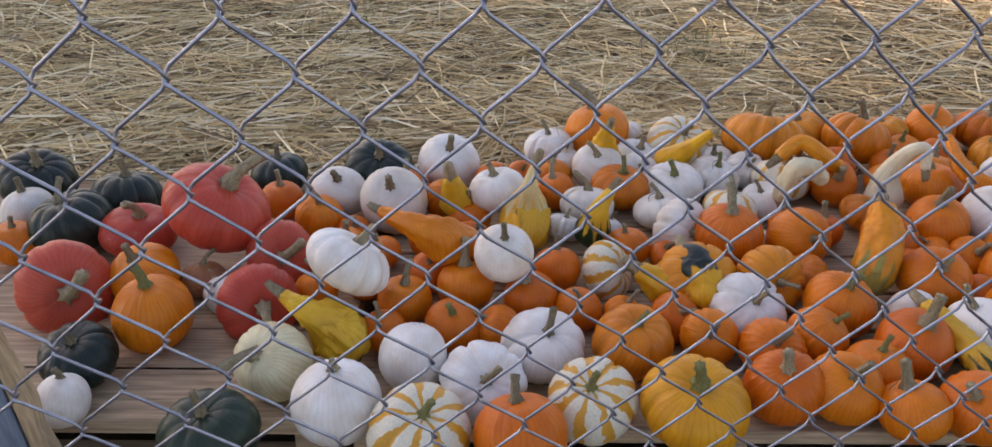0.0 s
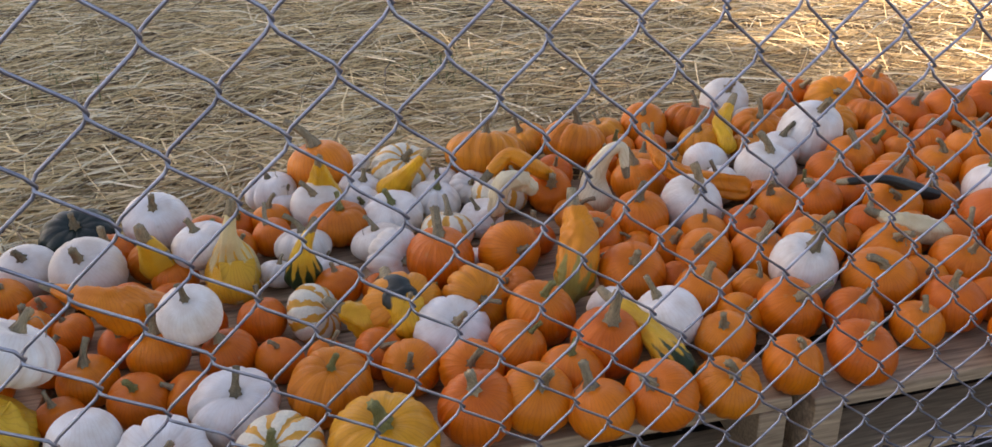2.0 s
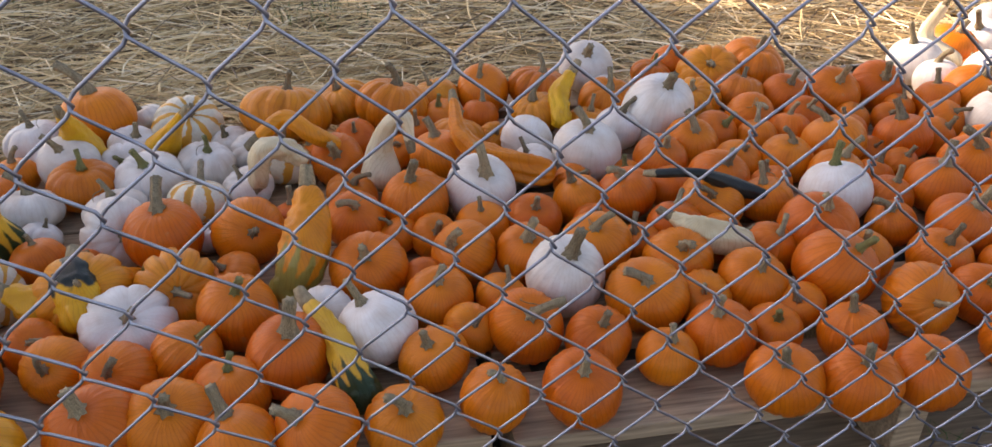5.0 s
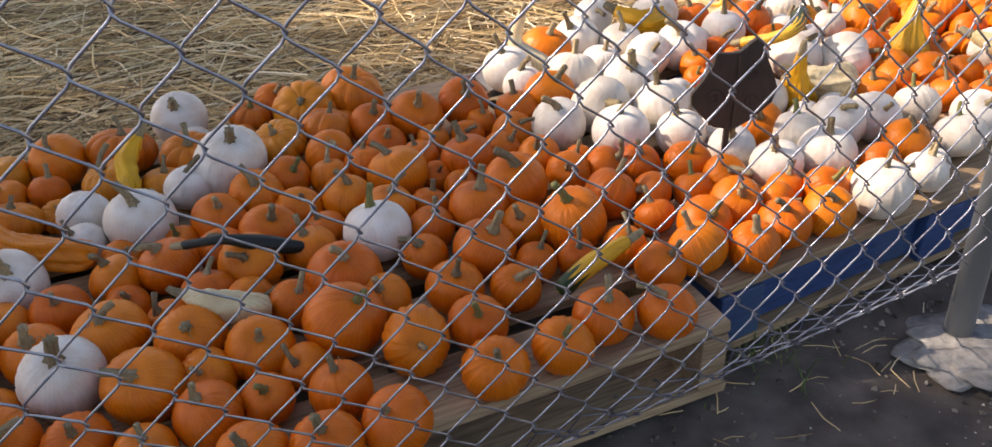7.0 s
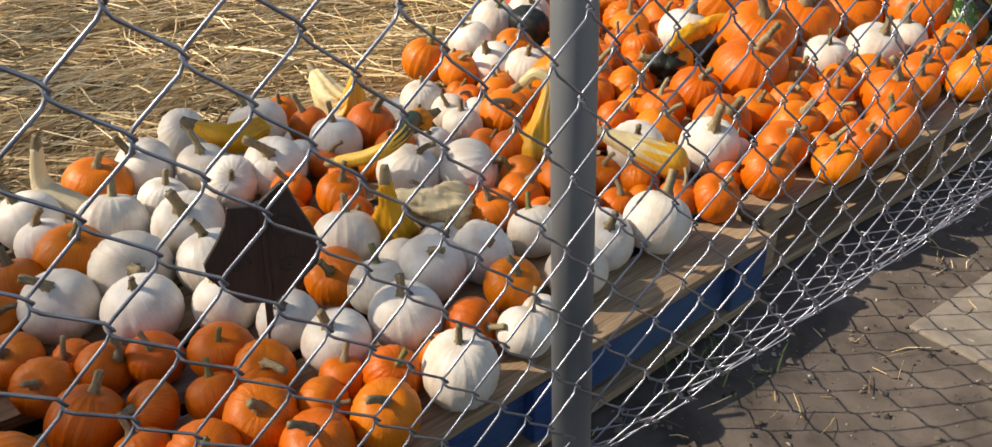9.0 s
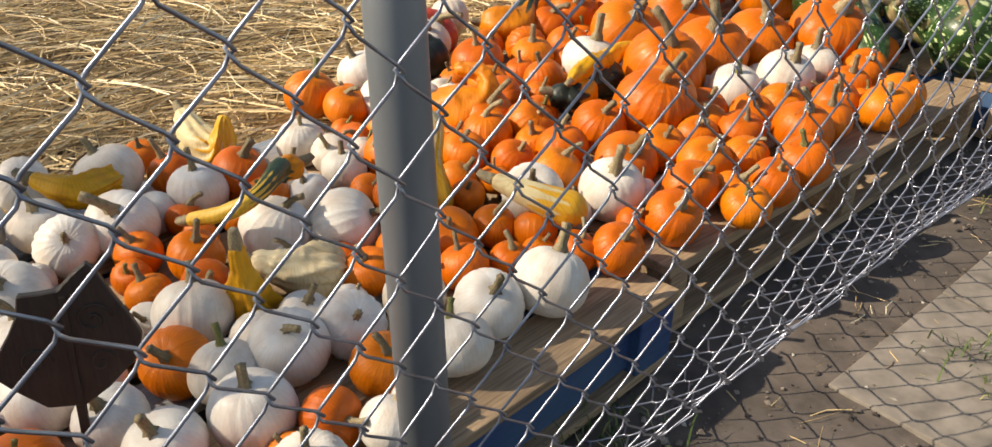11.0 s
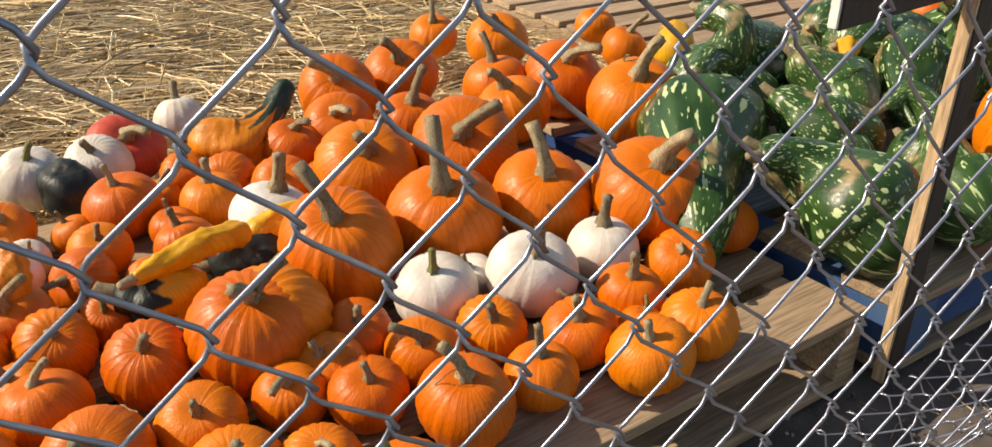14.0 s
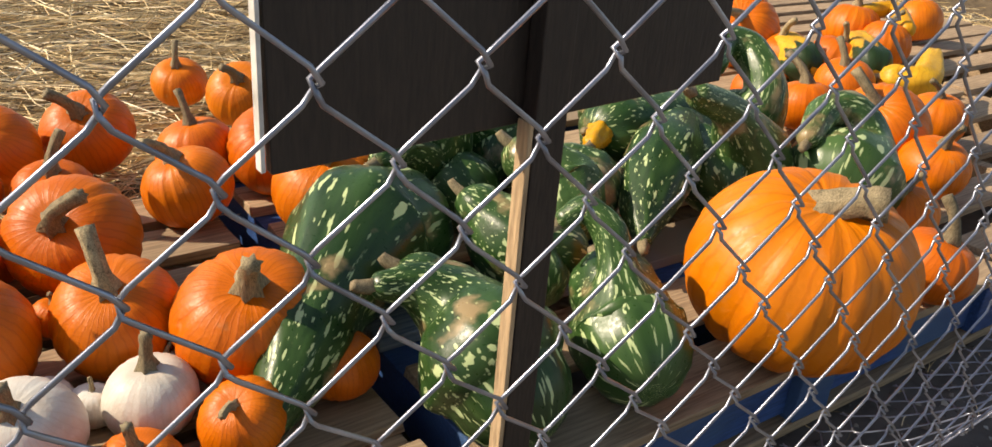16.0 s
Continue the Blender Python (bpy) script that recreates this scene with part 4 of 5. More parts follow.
gourd('green_swan_gourd', SWAN, [(5.797, 1.345, 0.222, 0.016), (5.860, 1.409, 0.242, 0.050), (5.975, 1.492, 0.282, 0.076), (6.123, 1.599, 0.292, 0.058)], 'dull green gourd with a tan end, neck down', 0)
gourd('green_swan_gourd', SWAN, [(6.318, 1.692, 0.402, 0.032), (6.403, 1.739, 0.432, 0.038), (6.455, 1.697, 0.412, 0.042), (6.423, 1.614, 0.342, 0.053), (6.398, 1.641, 0.252, 0.106)], 'speckled green swan gourd with a tall curled neck', 0)
gourd('green_swan_gourd', SWAN, [(6.248, 1.360, 0.342, 0.025), (6.338, 1.395, 0.372, 0.036), (6.399, 1.376, 0.372, 0.042), (6.414, 1.350, 0.312, 0.070), (6.345, 1.320, 0.255, 0.125)], 'speckled green gourd with a hooked neck behind a big pumpkin', 0)
gourd('green_swan_gourd', SWAN, [(5.764, 1.638, 0.322, 0.035), (5.762, 1.598, 0.282, 0.060), (5.801, 1.541, 0.242, 0.090)], 'speckled dark green gourd deep in the heap', 0)
gourd('green_swan_gourd', SWAN, [(5.416, 1.611, 0.342, 0.024), (5.485, 1.646, 0.342, 0.035), (5.554, 1.674, 0.282, 0.063), (5.589, 1.624, 0.242, 0.077)], 'speckled green gourd half hidden behind others', 0)
gourd('green_swan_gourd', SWAN, [(5.544, 1.429, 0.282, 0.037), (5.559, 1.389, 0.242, 0.062), (5.542, 1.326, 0.222, 0.052)], 'mottled yellow-green gourd in the heap', 0)
gourd('green_swan_gourd', SWAN, [(6.155, 1.849, 0.272, 0.074), (6.273, 1.862, 0.252, 0.105), (6.431, 1.912, 0.242, 0.087)], 'speckled green gourd at the back of the heap', 0)
gourd('green_swan_gourd', SWAN, [(6.141, 1.541, 0.272, 0.054), (6.117, 1.474, 0.242, 0.082)], 'dark green gourd low in the heap', 0)
gourd('yellow_gourd', YELLOW, [(5.863, 1.579, 0.312, 0.018), (5.924, 1.620, 0.312, 0.026)], 'small golden gourd among green ones', 1)
gourd('two_tone_gourd', YELLOW_GREEN, [(7.236, 2.153, 0.242, 0.054), (7.201, 2.058, 0.222, 0.065)], 'yellow and black warty gourd', 1)
gourd('two_tone_gourd', YELLOW_GREEN, [(7.477, 2.055, 0.262, 0.047), (7.362, 1.920, 0.232, 0.069)], 'yellow and dark green warty gourd', 1)
gourd('yellow_gourd', YELLOW, [(7.251, 1.772, 0.242, 0.042), (7.323, 1.716, 0.242, 0.049), (7.522, 1.810, 0.272, 0.032)], 'yellow warty crooked gourd', 1)
gourd('yellow_gourd', YELLOW, [(7.834, 2.276, 0.302, 0.028), (7.939, 2.219, 0.312, 0.033), (7.808, 2.076, 0.282, 0.031)], 'yellow curled gourd neck at the back', 0)
gourd('green_swan_gourd', SWAN, [(5.574, 1.735, 0.412, 0.035), (5.577, 1.670, 0.402, 0.037), (5.578, 1.675, 0.332, 0.059), (5.573, 1.723, 0.262, 0.098)], 'speckled green swan gourd with a bent neck at the back', 0)
gourd('green_swan_gourd', SWAN, [(5.662, 1.714, 0.342, 0.048), (5.760, 1.733, 0.292, 0.076), (5.706, 1.685, 0.262, 0.071)], 'dark green gourd wedged in the heap', 0)
gourd('green_swan_gourd', SWAN, [(5.677, 1.543, 0.322, 0.048), (5.722, 1.497, 0.272, 0.080), (5.695, 1.446, 0.252, 0.065)], 'speckled green gourd lying on others', 0)
gourd('green_swan_gourd', SWAN, [(5.515, 1.455, 0.292, 0.044), (5.549, 1.398, 0.252, 0.080), (5.596, 1.361, 0.242, 0.063)], 'mottled dark green gourd in the heap', 0)
gourd('green_swan_gourd', SWAN, [(5.986, 1.644, 0.302, 0.077), (6.147, 1.656, 0.282, 0.087), (6.253, 1.638, 0.262, 0.064)], 'large speckled green gourd behind the sign stake', 0)
gourd('green_swan_gourd', SWAN, [(5.585, 1.198, 0.252, 0.067), (5.563, 1.128, 0.232, 0.067)], 'cream-blotched green gourd beside the stake', 0)
gourd('green_swan_gourd', SWAN, [(5.971, 1.424, 0.442, 0.026), (6.078, 1.430, 0.392, 0.038), (6.200, 1.455, 0.272, 0.088)], 'green swan gourd with an upright neck at the back', 0)
gourd('green_swan_gourd', SWAN, [(5.325, 1.322, 0.272, 0.044), (5.365, 1.282, 0.242, 0.055), (5.347, 1.226, 0.222, 0.043)], 'small speckled green gourd low in front', 0)

# ---- weeds and litter ----
blades("grass", 420, [(3.75, 0.95, 0.06), (4.35, 0.62, 0.05), (5.0, 0.8, 0.05), (3.0, 0.9, 0.06), (2.5, 0.82, 0.05)], 5, "short weeds growing beside the pallets", GRASS, 0.04)
blades("grass", 260, [(0.1, 3.4, 0.16), (1.7, 2.6, 0.10), (0.6, 2.9, 0.12)], 6, "green grass showing through the straw", GRASS, 0.06)
litter = straw("straw_litter", 260, 2.4, 6.4, 0.72, 1.02, 12, 0.02, 0.07, 0.0009)
tagged(litter, "dry straw bits and grass litter on the dirt under the fence", "straw", kind="stuff")

# ---- fruit on the pallets ----
put('g', 0.162, 1.499, 0.193, 0.071, 0.29, -0.22, 0.93)
put('w', 0.195, 1.390, 0.184, 0.047)
put('o', 0.219, 1.285, 0.179, 0.044)
put('g', 0.302, 1.325, 0.196, 0.072)
put('g', 0.357, 1.436, 0.189, 0.066)
put('r', 0.376, 1.126, 0.192, 0.074, 0.50, -0.82, 0.27)
put('r', 0.420, 1.317, 0.185, 0.064, 0.21, -0.08, 0.97)
put('g', 0.459, 0.967, 0.182, 0.055)
put('w', 0.471, 0.885, 0.174, 0.036)
put('o', 0.482, 1.166, 0.190, 0.056)
put('o', 0.532, 1.058, 0.192, 0.058, 0.01, -0.06, 1.00)
put('t', 0.568, 1.186, 0.170, 0.038)
put('r', 0.573, 1.286, 0.249, 0.090, 0.51, -0.06, 0.86)
put('w', 0.611, 1.139, 0.169, 0.031)
put('g', 0.614, 1.554, 0.181, 0.055)
put('o', 0.639, 1.449, 0.177, 0.040)
put('r', 0.681, 1.238, 0.181, 0.059, 0.35, -0.84, 0.42)
put('r', 0.679, 1.093, 0.185, 0.063, 0.44, -0.83, 0.35)
put('g', 0.688, 0.810, 0.186, 0.061)
put('o', 0.721, 1.373, 0.180, 0.044)
put('c', 0.734, 0.943, 0.191, 0.054, -0.30, -0.59, 0.75)
put('w', 0.746, 1.456, 0.190, 0.053, 0.02, -0.42, 0.91)
put('o', 0.755, 1.149, 0.171, 0.034)
put('g', 0.807, 1.564, 0.190, 0.067, 0.10, -0.43, 0.90)
put('m', 0.823, 1.084, 0.263, 0.063, 0.49, 0.31, 0.81)
put('w', 0.834, 0.858, 0.194, 0.058)
put('w', 0.851, 1.407, 0.198, 0.062, -0.00, -0.56, 0.83)
put('o', 0.872, 1.041, 0.173, 0.036, -0.16, 0.02, 0.99)
put('o', 0.898, 1.111, 0.179, 0.042, 0.05, -0.10, 0.99)
put('e', 0.925, 0.950, 0.193, 0.046)
put('o', 0.930, 1.202, 0.173, 0.036)
put('S', 0.944, 0.813, 0.186, 0.065, 0.13, -0.30, 0.94)
put('w', 0.945, 1.570, 0.197, 0.061, 0.08, -0.48, 0.87)
put('o', 0.975, 1.045, 0.178, 0.042)
put('o', 0.989, 1.148, 0.182, 0.046)
put('o', 0.990, 1.388, 0.173, 0.039)
put('m', 1.020, 0.911, 0.181, 0.059, 0.11, -0.70, 0.71)
put('o', 1.038, 1.046, 0.173, 0.036, -0.66, -0.05, 0.75)
put('w', 1.049, 1.126, 0.254, 0.046, 0.02, -0.37, 0.93)
put('m', 1.039, 1.409, 0.219, 0.052, -0.17, 0.02, 0.99)
put('o', 1.066, 0.802, 0.191, 0.057)
put('o', 1.090, 1.120, 0.179, 0.043, -0.22, -0.11, 0.97)
put('m', 1.106, 0.993, 0.182, 0.060, 0.10, -0.34, 0.93)
put('o', 1.137, 1.207, 0.177, 0.040, -0.01, 0.34, 0.94)
put('m', 1.153, 1.692, 0.178, 0.054)
put('S', 1.159, 0.871, 0.183, 0.060, -0.09, -0.34, 0.94)
put('o', 1.162, 1.096, 0.173, 0.036)
put('o', 1.153, 1.494, 0.174, 0.038)
put('m', 1.178, 1.660, 0.167, 0.040)
put('m', 1.207, 1.432, 0.177, 0.053)
put('S', 1.218, 1.197, 0.176, 0.050, 0.80, -0.41, 0.43)
put('p', 1.230, 0.998, 0.184, 0.059, 0.14, -0.22, 0.97)
put('w', 1.241, 1.565, 0.190, 0.052, -0.11, -0.44, 0.89)
put('o', 1.261, 1.278, 0.175, 0.039)
put('o', 1.257, 1.733, 0.200, 0.068)
put('Y', 1.289, 0.853, 0.193, 0.070, -0.00, -0.21, 0.98)
put('p', 1.278, 1.495, 0.182, 0.057, 0.09, -0.06, 0.99)
put('m', 1.325, 1.789, 0.168, 0.040)
put('o', 1.345, 1.019, 0.178, 0.042, -0.16, -0.76, 0.63)
put('m', 1.362, 1.324, 0.180, 0.058, 0.49, -0.81, 0.34)
put('m', 1.332, 1.650, 0.174, 0.048)
put('p', 1.353, 1.153, 0.188, 0.065, 0.16, -0.62, 0.77)
put('m', 1.342, 1.411, 0.176, 0.052)
put('o', 1.415, 0.897, 0.187, 0.052, -0.13, -0.34, 0.93)
put('m', 1.382, 1.499, 0.181, 0.058)
put('m', 1.417, 1.087, 0.181, 0.060, 0.20, -0.51, 0.84)
put('o', 1.427, 0.986, 0.181, 0.046, -0.19, -0.66, 0.73)
put('S', 1.422, 1.693, 0.187, 0.065, 0.22, -0.45, 0.86)
put('o', 1.437, 1.289, 0.194, 0.059)
put('S', 1.470, 1.416, 0.177, 0.051)
put('p', 1.466, 1.155, 0.184, 0.059, 0.26, -0.83, 0.49)
put('o', 1.494, 0.895, 0.186, 0.051, 0.09, -0.45, 0.89)
put('m', 1.468, 1.543, 0.177, 0.053)
put('o', 1.499, 1.012, 0.181, 0.045, 0.49, -0.14, 0.86)
put('m', 1.498, 1.324, 0.160, 0.029)
put('m', 1.496, 1.649, 0.166, 0.038)
put('m', 1.540, 1.457, 0.171, 0.044)
put('o', 1.556, 0.939, 0.180, 0.045, 0.01, -0.00, 1.00)
put('o', 1.552, 1.084, 0.188, 0.053, 0.11, -0.26, 0.96)
put('o', 1.568, 0.854, 0.181, 0.045)
put('o', 1.555, 1.289, 0.188, 0.054, 0.26, -0.87, 0.42)
put('S', 1.596, 1.526, 0.181, 0.057)
put('p', 1.604, 1.689, 0.201, 0.084)
put('o', 1.622, 0.982, 0.189, 0.054, 0.10, -0.19, 0.98)
put('o', 1.654, 0.857, 0.185, 0.050, -0.54, -0.30, 0.79)
put('o', 1.692, 1.514, 0.183, 0.048, -0.05, -0.72, 0.70)
put('p', 1.712, 1.405, 0.173, 0.044)
put('p', 1.709, 1.772, 0.182, 0.057)
put('o', 1.715, 1.297, 0.184, 0.049, 0.02, -0.41, 0.91)
put('w', 1.730, 1.015, 0.190, 0.053, -0.39, 0.15, 0.91)
put('o', 1.727, 1.154, 0.189, 0.055, -0.09, -0.50, 0.86)
put('y', 1.751, 0.856, 0.176, 0.046, 0.01, -0.27, 0.96)
put('o', 1.795, 0.957, 0.179, 0.044, -0.25, -0.21, 0.94)
put('o', 1.808, 1.330, 0.189, 0.055, -0.10, -0.16, 0.98)
put('p', 1.802, 1.704, 0.195, 0.074)
put('o', 1.816, 1.076, 0.182, 0.047, -0.04, -0.27, 0.96)
put('o', 1.857, 0.875, 0.178, 0.042, 0.18, -0.20, 0.96)
put('o', 1.865, 1.175, 0.185, 0.050, -0.55, -0.40, 0.74)
put('o', 1.868, 1.488, 0.188, 0.053)
put('p', 1.893, 1.766, 0.177, 0.051)
put('o', 1.907, 1.262, 0.177, 0.041)
put('p', 1.911, 1.577, 0.179, 0.053)
put('w', 1.918, 1.348, 0.194, 0.058, 0.08, -0.50, 0.86)
put('o', 1.918, 0.994, 0.184, 0.049, 0.04, -0.53, 0.84)
put('o', 1.957, 1.161, 0.183, 0.048, -0.11, -0.31, 0.94)
put('o', 1.957, 0.870, 0.183, 0.048, -0.02, -0.30, 0.95)
put('o', 1.971, 1.672, 0.174, 0.037)
put('o', 1.987, 1.261, 0.180, 0.044, -0.02, -0.42, 0.91)
put('w', 1.990, 1.081, 0.194, 0.057, 0.07, -0.32, 0.95)
put('o', 1.992, 1.766, 0.190, 0.055, -0.23, -0.46, 0.86)
put('o', 2.004, 0.956, 0.180, 0.044, 0.02, -0.29, 0.96)
put('w', 2.032, 1.528, 0.185, 0.048, -0.17, -0.98, 0.07)
put('o', 2.053, 1.153, 0.189, 0.055, -0.11, -0.27, 0.96)
put('o', 2.070, 1.308, 0.179, 0.043)
put('o', 2.079, 0.913, 0.176, 0.039, 0.08, -0.15, 0.98)
put('p', 2.077, 1.649, 0.180, 0.054)
put('o', 2.089, 1.025, 0.189, 0.055, -0.21, -0.44, 0.88)
put('p', 2.108, 1.757, 0.187, 0.065)
put('w', 2.120, 1.443, 0.196, 0.060, -0.02, -0.29, 0.96)
put('o', 2.150, 1.303, 0.186, 0.050)
put('o', 2.159, 0.941, 0.181, 0.046, -0.25, -0.08, 0.97)
put('o', 2.160, 1.097, 0.186, 0.051, -0.07, -0.38, 0.92)
put('p', 2.172, 1.609, 0.172, 0.044)
put('o', 2.198, 0.843, 0.181, 0.046, -0.24, -0.25, 0.94)
put('o', 2.197, 1.209, 0.178, 0.042)
put('w', 2.214, 1.553, 0.183, 0.046)
put('w', 2.230, 1.844, 0.194, 0.058, -0.13, -0.54, 0.83)
put('o', 2.234, 1.326, 0.177, 0.041)
put('p', 2.230, 1.681, 0.182, 0.057)
put('o', 2.244, 1.034, 0.184, 0.049, 0.02, -0.44, 0.90)
put('o', 2.244, 1.408, 0.184, 0.049, 0.09, -0.31, 0.95)
put('o', 2.253, 1.163, 0.176, 0.040, 0.45, -0.72, 0.52)
put('o', 2.235, 0.944, 0.174, 0.037, -0.13, -0.35, 0.93)
put('o', 2.271, 1.247, 0.187, 0.052, -0.28, -0.59, 0.76)
put('o', 2.285, 0.822, 0.182, 0.046, -0.14, -0.21, 0.97)
put('w', 2.296, 1.574, 0.205, 0.069, 0.08, -0.40, 0.91)
put('o', 2.312, 1.122, 0.177, 0.041)
put('o', 2.317, 1.329, 0.186, 0.051, 0.12, -0.41, 0.90)
put('o', 2.317, 1.458, 0.185, 0.050, 0.00, -0.45, 0.89)
put('o', 2.327, 0.913, 0.178, 0.042)
put('o', 2.366, 1.035, 0.193, 0.059, 0.42, -0.33, 0.85)
put('o', 2.367, 1.255, 0.180, 0.044)
put('p', 2.370, 1.821, 0.174, 0.046)
put('o', 2.381, 1.393, 0.178, 0.042, 0.14, -0.38, 0.91)
put('o', 2.375, 0.823, 0.182, 0.046, -0.39, -0.24, 0.89)
put('o', 2.385, 1.507, 0.180, 0.044, 0.32, -0.56, 0.77)
put('o', 2.395, 1.139, 0.193, 0.058)
put('p', 2.399, 1.647, 0.183, 0.059, -0.29, -0.17, 0.94)
put('o', 2.433, 1.868, 0.179, 0.043, 0.17, -0.60, 0.78)
put('o', 2.447, 0.953, 0.185, 0.050, -0.12, -0.85, 0.51)
put('o', 2.464, 1.378, 0.183, 0.047, 0.09, -0.16, 0.98)
put('w', 2.477, 1.236, 0.193, 0.057)
put('o', 2.460, 1.485, 0.174, 0.037)
put('o', 2.436, 1.077, 0.177, 0.042)
put('p', 2.479, 1.773, 0.189, 0.066, -0.21, -0.58, 0.79)
put('o', 2.479, 1.564, 0.182, 0.047, 0.10, -0.55, 0.83)
put('p', 2.503, 1.669, 0.182, 0.058)
put('o', 2.525, 0.860, 0.182, 0.046, -0.11, -0.48, 0.87)
put('o', 2.521, 1.309, 0.183, 0.047)
put('o', 2.539, 0.956, 0.180, 0.044, -0.11, -0.45, 0.89)
put('o', 2.531, 1.499, 0.176, 0.040, 0.03, 0.26, 0.96)
put('o', 2.530, 1.157, 0.175, 0.039)
put('o', 2.541, 1.051, 0.180, 0.045, 0.00, -0.31, 0.95)
put('o', 2.569, 1.411, 0.190, 0.056)
put('o', 2.570, 1.227, 0.177, 0.041)
put('o', 2.589, 1.641, 0.183, 0.048, 0.08, -0.36, 0.93)
put('o', 2.626, 0.860, 0.179, 0.043, -0.10, -0.38, 0.92)
put('p', 2.591, 1.800, 0.190, 0.069)
put('o', 2.594, 1.560, 0.177, 0.040, -0.01, -0.55, 0.83)
put('o', 2.625, 1.014, 0.175, 0.039, 0.01, -0.40, 0.92)
put('o', 2.619, 1.117, 0.188, 0.053)
put('o', 2.633, 1.475, 0.176, 0.039)
put('o', 2.657, 1.234, 0.188, 0.054)
put('o', 2.685, 1.066, 0.172, 0.035)
put('o', 2.681, 1.624, 0.190, 0.056, -0.05, -0.56, 0.83)
put('o', 2.708, 0.890, 0.181, 0.046, 0.06, -0.16, 0.98)
put('o', 2.688, 1.544, 0.170, 0.033)
put('o', 2.711, 1.417, 0.186, 0.051)
put('o', 2.750, 1.051, 0.170, 0.033)
put('o', 2.744, 1.270, 0.194, 0.060, -0.09, -0.20, 0.98)
put('o', 2.796, 0.861, 0.179, 0.043, -0.28, 0.04, 0.96)
put('o', 2.783, 1.120, 0.192, 0.058, -0.33, -0.06, 0.94)
put('o', 2.794, 1.641, 0.190, 0.055, -0.08, -0.61, 0.79)
put('o', 2.834, 1.040, 0.173, 0.036)
put('o', 2.849, 0.961, 0.178, 0.042, 0.31, -0.36, 0.88)
put('o', 2.839, 1.370, 0.178, 0.042, -0.27, -0.39, 0.88)
put('o', 2.836, 1.483, 0.179, 0.043, 0.32, -0.52, 0.79)
put('o', 2.884, 1.181, 0.183, 0.048, 0.49, 0.08, 0.87)
put('o', 2.861, 1.291, 0.177, 0.041, -0.34, -0.62, 0.71)
put('o', 2.883, 1.571, 0.181, 0.045)
put('o', 2.924, 0.971, 0.183, 0.047)
put('o', 2.923, 1.095, 0.172, 0.035, -0.10, 0.45, 0.89)
put('w', 2.943, 1.744, 0.195, 0.058, -0.29, 0.01, 0.96)
put('w', 2.920, 1.448, 0.193, 0.056, -0.15, -0.28, 0.95)
put('o', 2.934, 1.283, 0.176, 0.039, 0.59, -0.51, 0.63)
put('w', 2.948, 1.668, 0.183, 0.046)
put('o', 2.957, 1.159, 0.175, 0.039, -0.81, -0.10, 0.58)
put('o', 2.978, 1.028, 0.182, 0.047, -0.12, -0.58, 0.81)
put('o', 2.972, 1.591, 0.189, 0.055, 0.20, -0.41, 0.89)
put('o', 3.010, 0.937, 0.179, 0.043, -0.18, -0.13, 0.98)
put('o', 2.995, 1.261, 0.176, 0.040, -0.16, -0.39, 0.91)
put('w', 3.013, 1.361, 0.193, 0.057, -0.12, -0.11, 0.99)
put('o', 3.031, 1.137, 0.173, 0.036, 0.03, 0.41, 0.91)
put('w', 3.034, 1.476, 0.198, 0.062, -0.12, -0.88, 0.46)
put('o', 3.057, 1.052, 0.183, 0.048, -0.12, -0.47, 0.87)
put('w', 3.052, 1.637, 0.194, 0.058)
put('o', 3.071, 1.216, 0.179, 0.044, -0.11, -0.40, 0.91)
put('o', 3.092, 0.968, 0.182, 0.046, -0.23, -0.15, 0.96)
put('o', 3.074, 1.810, 0.194, 0.060)
put('o', 3.133, 1.037, 0.173, 0.036, 0.41, -0.79, 0.45)
put('w', 3.118, 1.311, 0.187, 0.050)
put('w', 3.151, 1.552, 0.197, 0.061, -0.23, -0.42, 0.88)
put('w', 3.173, 1.222, 0.183, 0.045)
put('o', 3.183, 0.968, 0.180, 0.045, -0.14, -0.39, 0.91)
put('w', 3.156, 1.692, 0.183, 0.045)
put('w', 3.142, 1.420, 0.193, 0.057)
put('o', 3.180, 1.072, 0.170, 0.034)
put('w', 3.169, 1.836, 0.194, 0.057, -0.49, -0.25, 0.83)
put('w', 3.201, 1.125, 0.187, 0.049)
put('o', 3.230, 1.029, 0.177, 0.040, 0.03, -0.49, 0.87)
put('o', 3.276, 1.272, 0.185, 0.049, -0.44, -0.48, 0.76)
put('w', 3.260, 1.775, 0.188, 0.051)
put('w', 3.274, 1.676, 0.189, 0.053, -0.21, -0.77, 0.61)
put('w', 3.299, 0.972, 0.190, 0.053, -0.06, -0.07, 1.00)
put('w', 3.285, 1.962, 0.189, 0.052, -0.12, -0.72, 0.69)
put('w', 3.303, 1.112, 0.190, 0.054, -0.12, -0.10, 0.99)
put('w', 3.317, 1.213, 0.184, 0.047)
put('o', 3.322, 1.479, 0.172, 0.035)
put('w', 3.339, 1.352, 0.193, 0.056)
put('o', 3.355, 1.596, 0.176, 0.040)
put('o', 3.373, 1.049, 0.178, 0.042, 0.23, -0.89, 0.39)
put('w', 3.361, 1.673, 0.196, 0.060, -0.31, -0.46, 0.83)
put('w', 3.399, 1.194, 0.192, 0.055, -0.18, -0.36, 0.92)
put('w', 3.414, 1.875, 0.199, 0.063)
put('o', 3.415, 1.365, 0.173, 0.037)
put('w', 3.422, 0.993, 0.179, 0.041, 0.43, 0.10, 0.90)
put('o', 3.416, 1.519, 0.181, 0.046, 0.06, -0.26, 0.96)
put('w', 3.475, 1.021, 0.170, 0.031)
